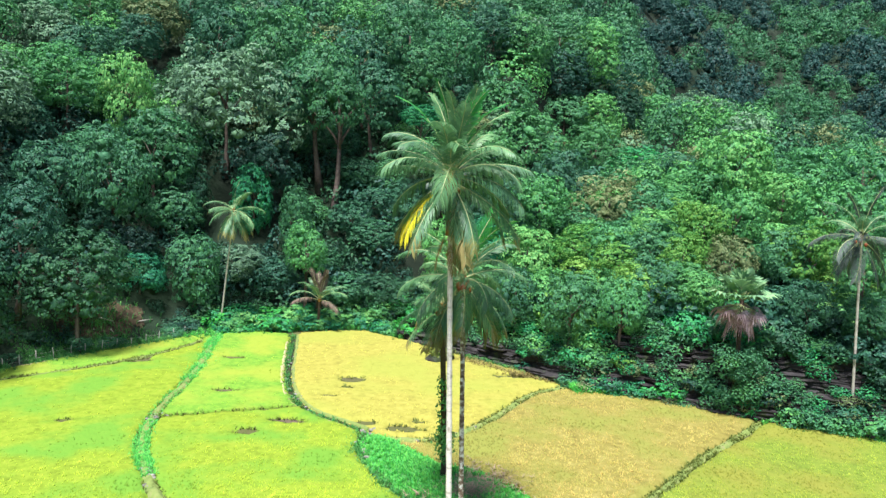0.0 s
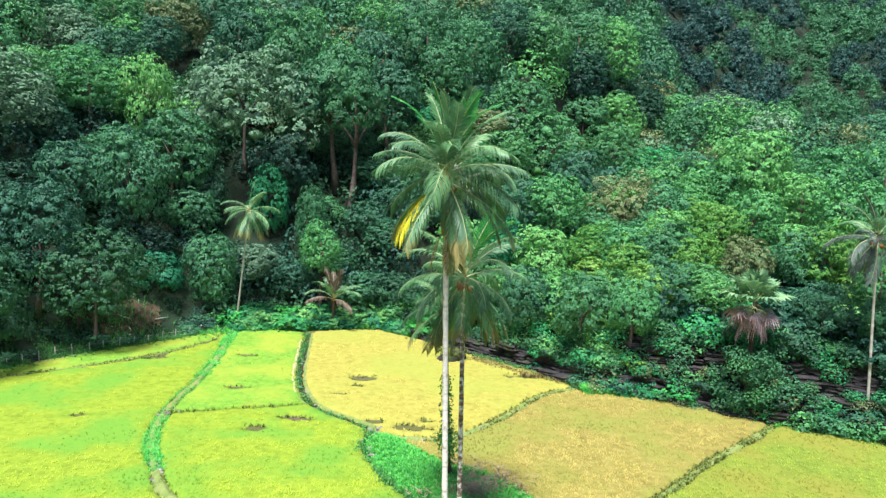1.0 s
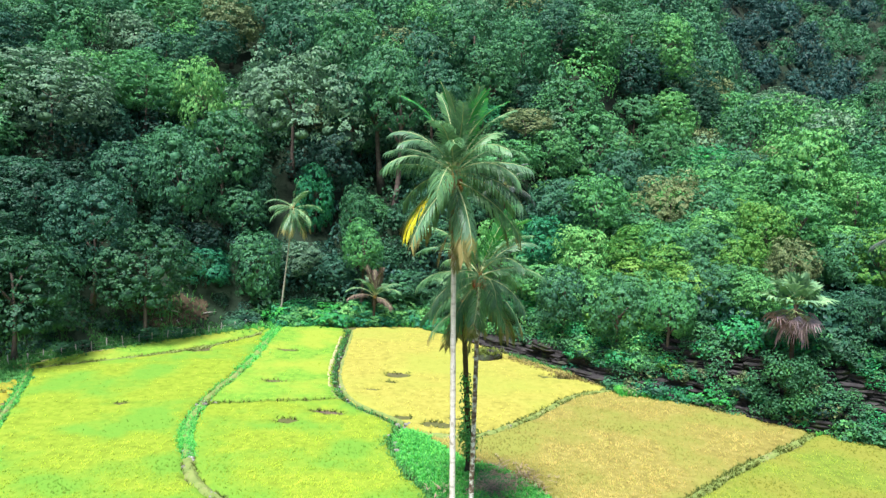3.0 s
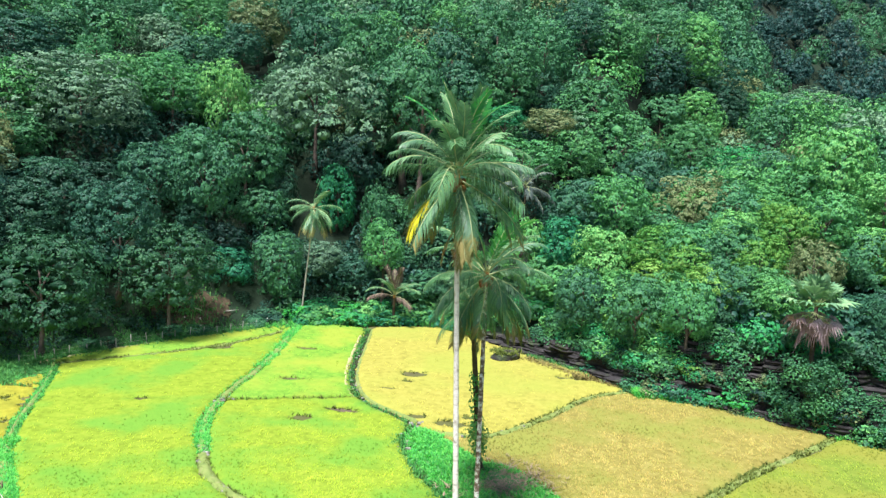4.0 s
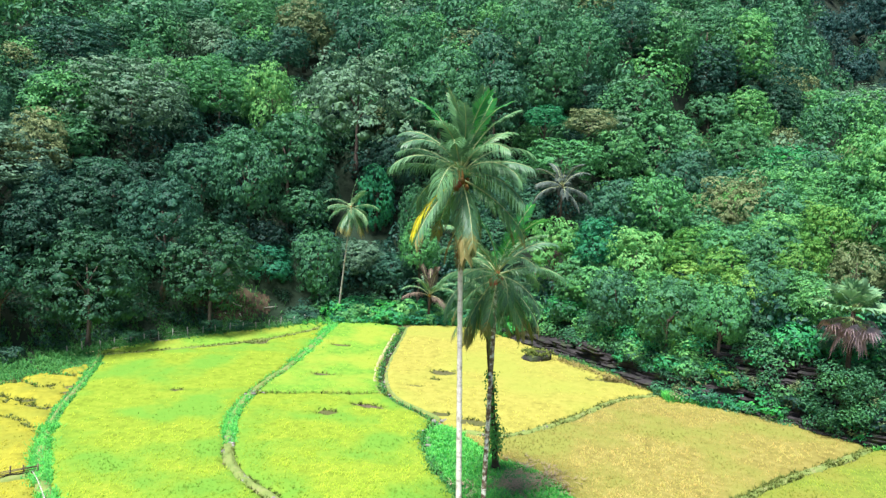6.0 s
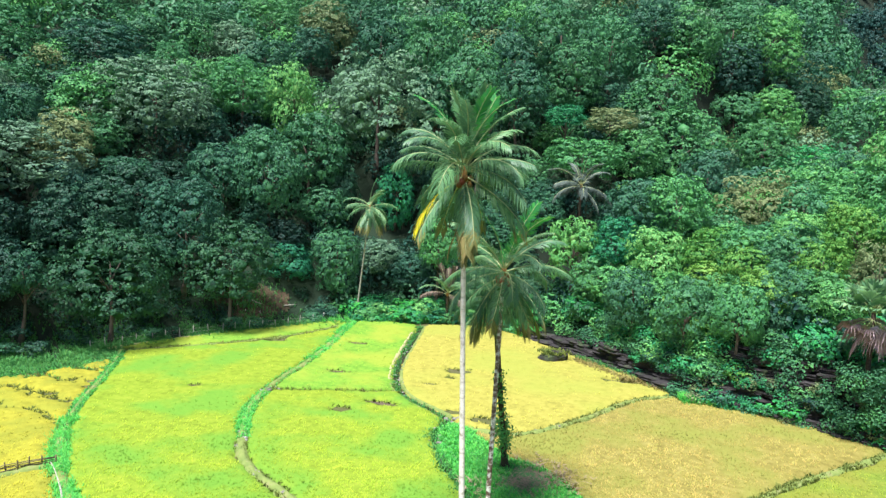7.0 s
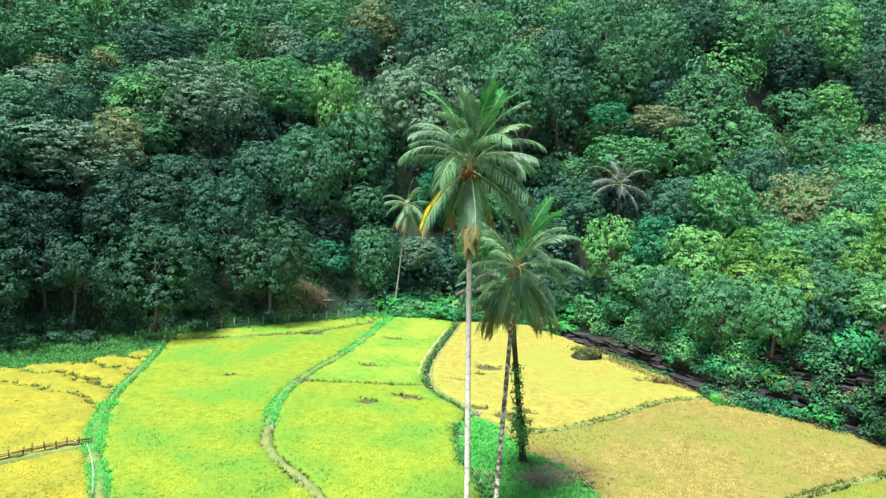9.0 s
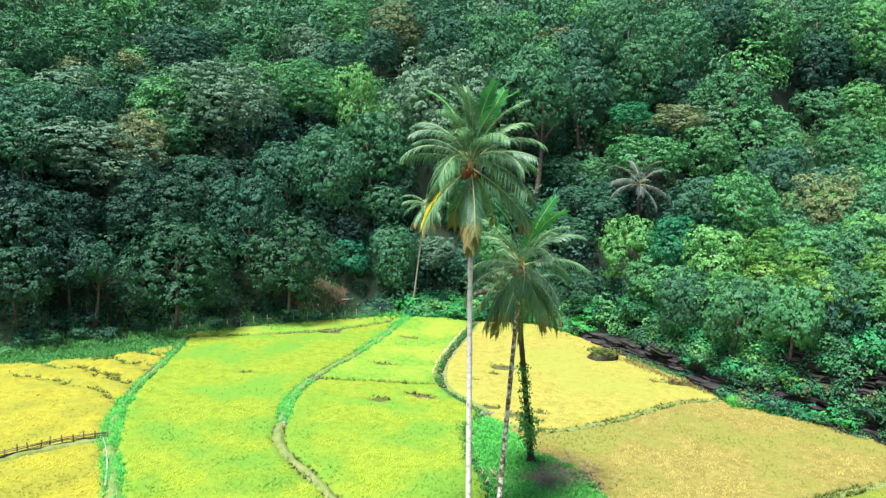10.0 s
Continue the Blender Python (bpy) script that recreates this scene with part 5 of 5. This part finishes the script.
palm((0.95, 35.9, 0), (0.1, 35.7, 21.25), 0.165, 0.115, TRUNK_WHITE, (12, 0, 0, 0), "tall coconut palm with a slender white trunk and brown coconuts", 20, 0.94,
     yellow=((196, YELLOWING), (208, YELLOWING)), sheath=2.8, withered=2, own=TALL_FRONDS + TALL_BACK + TALL_HANGING)
palm((1.5, 38.6, 0.4), (0.9, 42.2, 15.4), 0.15, 0.12, TRUNK_SPOT, (3, 7, 9, 12), "leaning coconut palm with a lichen spotted trunk", 75, 0.95, sheath=1.2)
ivy_palm = palm((0.2, 49.2, 0.3), (-0.35, 45.6, 13.0), 0.21, 0.16, TRUNK_DARK, (3, 5, 5, 5), "dark coconut palm with creepers climbing its trunk", 130, 0.72, flare=0.25, nuts=4, sheath=1.0)
iv_z = np.concatenate([rng.uniform(1.2, 7.8, 420), rng.normal(3.0, 0.55, 330)])
iv_a = rng.uniform(0, 2 * np.pi, len(iv_z))
iv_r = 0.24 + np.abs(rng.normal(0, 0.16, len(iv_z))) * np.where(np.abs(iv_z - 3) < 1, 1.8, 0.9)
iv_t = iv_z / 12.7
iv_c = np.stack([-0.55 * iv_t + iv_r * np.cos(iv_a), -3.6 * iv_t + iv_r * np.sin(iv_a), iv_z], 1)
child("creeper", mesh_from("creeper", *leaf_data(iv_c, np.stack([np.cos(iv_a), np.sin(iv_a), 0.5 + 0 * iv_a], 1), 0.24, 0.15, 0.9, 0.4), LEAF["bright"]), ivy_palm, label="leafy green creeper round the trunk")

palm((-29.6, 88.6, 0.3), (-27.8, 87.9, 15.3), 0.12, 0.08, BARK_PALE, (1, 3, 8, 11), "slim coconut palm at the forest edge", 40, 0.82, nuts=5, sheath=0.8)
palm((35.6, 64.3, 0.6), (35.1, 65.0, 17.3), 0.13, 0.10, BARK_PALE, (2, 5, 7, 7), "coconut palm with thin greyish fronds on the bank", 10, 0.95, nuts=3, sheath=0.8,
     swap=(PALM_DARK, PALM_LEAF, PALM_DARK, PALM_DARK))
palm((-18.0, 92.2, 0.2), (-17.8, 91.8, 4.0), 0.2, 0.16, TRUNK_DARK, (8, 8, 3, 0), "short young palm with brownish arching fronds", 15, 0.92, nuts=0, sheath=0.15,
     swap=(PALM_BROWN, PALM_LEAF, PALM_BROWN, PALM_BROWN))
palm((-1.9, 98.5, float(hill(-1.9, 98.5)) - 0.1), (-1.9, 97.6, 19.2), 0.17, 0.13, TRUNK_DARK, (2, 6, 7, 1), "dark palm with grey drooping fronds among trees", 5, 1.05, nuts=0, sheath=0.2,
     swap=(PALM_DARK, PALM_DARK, PALM_DARK, PALM_DARK))


def fan_leaf(stalk, radius, rise, fold, seed, hang, wide=0.095):
    """A fan palm leaf along +x: a stalk and a folded half round of pointed segments."""
    r = np.random.default_rng(seed)
    e = radians(rise)
    tip = np.array([math.cos(e) * stalk, 0, math.sin(e) * stalk])
    rib = tube_data([(0, 0, 0), tip * 0.5 + np.array([0, 0, 0.05]), tip], [0.04, 0.03, 0.02], 5)
    d = tip / stalk
    up = np.array([-d[2], 0, d[0]])
    v, f = [], []
    seg = 17
    for k in range(seg):
        a = radians(-125 + 250 * k / (seg - 1))
        dirn = d * math.cos(a) + np.array([0, 1.0, 0]) * math.sin(a) + up * 0.12
        w = np.cross(dirn, up)
        w /= np.linalg.norm(w)
        L = radius * r.uniform(0.85, 1.05)
        o = len(v)
        m1 = tip + dirn * L * 0.55
        m2 = tip + dirn * L + np.array([0, 0, -hang * L * r.uniform(0.5, 1.2)])
        v += [tip, m1 - w * wide * L + up * fold * L, m1 + w * wide * L - up * fold * L, m2]
        f += [(o, o + 2, o + 1), (o + 1, o + 2, o + 3)]
    return mesh_from("fan_leaf", np.array(v), f, PALM_LEAF), mesh_from("stalk", *rib, RACHIS, True)


FAN = [fan_leaf(1.5, 1.45, 75 - 30 * i, 0.03, 500 + i, 0.15 + 0.1 * i) for i in range(3)]
FAN_DEAD = [fan_leaf(1.2, 0.85, -20 - 22 * i, 0.05, 520 + i, 0.7, 0.05) for i in range(3)]
fx, fy = 26.2, 67.0
fan = empty("fan_palm", fx, fy, 4.6)
tr = tube_data([(0, 0, -2.2), (0.05, 0.1, 2), (0, 0.1, 6.4)], [0.24, 0.2, 0.18], 9, 0.06)
child("trunk", mesh_from("trunk", *tr, TRUNK_DARK, True), fan)
for i in range(24):
    mm = FAN[i % 3]
    ob = child("fan_leaf", mm[0], fan, pose(0, 0.1, 6.4, 0, 0, i * 137.5) @ Matrix.Scale(rnd.uniform(1.0, 1.25), 4), FAN_LEAF)
    child("stalk", mm[1], ob)
for i in range(25):
    mm = FAN_DEAD[i % 3]
    ob = child("fan_leaf", mm[0], fan, pose(0, 0.1, 6.1 - 0.02 * i, 0, 0, i * 137.5 + 40) @ Matrix.Scale(rnd.uniform(1.1, 1.5), 4), PALM_DEAD, "withered pinkish hanging leaf")
    child("stalk", mm[1], ob)
tagged(fan, "fan palm with a skirt of pinkish dead leaves on rocks", "palm tree")


# ---------------------------------------------------------------- fences, stones, boulder
def post_mesh(height, radius, seed):
    r = np.random.default_rng(seed)
    return mesh_from("post", *tube_data([(0, 0, -0.25), (0.02, 0, height * 0.4), (r.uniform(-.04, .04), r.uniform(-.04, .04), height * 0.95), (0, 0, height)],
                                        [radius, radius * 0.95, radius * 0.85, radius * 0.4], 7, 0.08), WOOD, True)


POSTS = [post_mesh(1.0 + 0.12 * i, 0.055, 600 + i) for i in range(3)]
fl = smooth_line([(-48, 61.2), (-46.8, 63.6), (-45, 67.2), (-43.2, 70.4), (-40.6, 74.4), (-37.9, 78), (-34.4, 82.6), (-31.8, 86.4)], 0.4)
fence = empty("stake_fence", fl[0][0], fl[0][1], 0)
kept = []
for i in range(0, len(fl), 4):
    x, y = fl[i] + np.array([rnd.uniform(-.1, .1), rnd.uniform(-.1, .1)])
    kept.append((x, y))
    child("post", rnd.choice(POSTS), fence, pose(x - fl[0][0], y - fl[0][1], 0.0, rnd.uniform(-6, 6), rnd.uniform(-6, 6), rnd.uniform(0, 360)))
for hgt in (0.42, 0.85):
    pts = [(x - fl[0][0], y - fl[0][1], hgt + rnd.uniform(-0.04, 0.04)) for x, y in kept]
    child("wire", mesh_from("wire", *tube_data(pts, [0.007] * len(pts), 4), WOOD), fence, label="thin grey fence wire")
bund(fl, 0.35, 0.22, BUND_PALE, "pale dry earth bank in front of the fence", -1e9, 1e9, 0.75)
tagged(fence, "weathered stake and wire fence along the forest edge", "fence")

low = empty("woven_fence", D[0][0], D[0][1], 0.1)
for i in range(0, len(D), 1):
    x, y = D[i] + np.array([rnd.uniform(-.08, .08), rnd.uniform(-.08, .08)])
    child("stake", POSTS[i % 3], low, pose(x - D[0][0], y - D[0][1], 0.1, rnd.uniform(-8, 8), rnd.uniform(-8, 8), rnd.uniform(0, 360)) @ Matrix.Diagonal((1, 1, 0.66, 1)), STICKS)
for hgt in (0.16, 0.28, 0.40, 0.52, 0.62):
    pts = [(x - D[0][0] + rnd.uniform(-.06, .06), y - D[0][1], hgt + rnd.uniform(-.04, .04)) for x, y in D[::2]]
    child("rail", mesh_from("rail", *tube_data(pts, [0.035] * len(pts), 5, 0.15), STICKS, True), low)
tagged(low, "low fence of woven sticks across the paddies", "fence")
pole = smooth_line([(-28.6, 37.6), (-26.6, 36.2), (-24.4, 34.4), (-22, 32.2)], 0.5)
for k, off in enumerate((0.0, 0.28)):
    pts = [(x + off, y - off * 0.6, 0.42 + 0.05 * math.sin(i * 0.9 + k)) for i, (x, y) in enumerate(pole)]
    st = [(p[0], p[1], p[2]) for p in pts]
    ob = new("bamboo_pole", mesh_from("bamboo_pole", *tube_data(st, [0.02] * len(st), 7, 0.06), BARK_PALE, True))
    tagged(ob, "long pale bamboo pole lying on a grassy bund", "bamboo pole", "poles on the bund")


def stone_mesh(seed):
    r = np.random.default_rng(seed)
    bm = bmesh.new()
    bmesh.ops.create_icosphere(bm, subdivisions=2, radius=0.5)
    for v in bm.verts:
        v.co *= 1 + 0.35 * noise.noise(v.co * 2.2 + Vector((seed, 0, 0)))
        v.co.z *= 0.65
    me = bpy.data.meshes.new("stone")
    bm.to_mesh(me)
    bm.free()
    me.materials.append(STONE)
    return me


STONES = [stone_mesh(700 + i) for i in range(5)]


def stones(line, count, lo, hi, spread, size, label):
    l = np.array([p for p in line if lo <= p[1] <= hi])
    for _ in range(count):
        x, y = l[rnd.randrange(len(l))] + np.array([rnd.gauss(0, spread), rnd.gauss(0, spread)])
        s = rnd.uniform(0.5, 1.3) * size
        ob = new("stone", rnd.choice(STONES))
        ob.matrix_basis = pose(x, y, 0.14, 0, 0, rnd.uniform(0, 360)) @ Matrix.Diagonal((s, s * rnd.uniform(.7, 1.2), s, 1))
        tagged(ob, label, "stone", "stones on the bunds")


stones(A, 14, 45, 48.5, 0.30, 0.40, "grey weathered stone on a grassy bund")
stones(A, 16, 56.5, 58.5, 0.30, 0.40, "grey weathered stone on a grassy bund")
stones(A, 12, 38, 45, 0.22, 0.32, "pale stone on a narrow earth bund")
stones(B, 20, 53, 58, 0.45, 0.38, "grey stone beside the field ditch")
stones(B, 26, 62, 82, 0.42, 0.26, "pale stone on the ditch bank")
stones(E, 8, 56, 60, 0.5, 0.3, "grey stone at the end of a bund")
big = new("boulder", STONES[2])
big.matrix_basis = pose(-1.6, 80.3, 0.35, 0, 0, 30) @ Matrix.Diagonal((3.6, 2.6, 2.6, 1))
big.material_slots[0].link = "OBJECT"
big.material_slots[0].material = ROCK
tagged(big, "dark boulder standing in the ripe rice", "boulder")
v, f = blades_data(rng.normal(-1.6, 0.75, 500), rng.normal(80.4, 0.6, 500), np.full(500, 0.92), rng.uniform(0.15, 0.35, 500), 0.1, 1.2, 3)
tagged(new("grass", mesh_from("grass", v, f, DRY_WEED)), "olive grass growing on top of a boulder", "grass", kind="stuff")
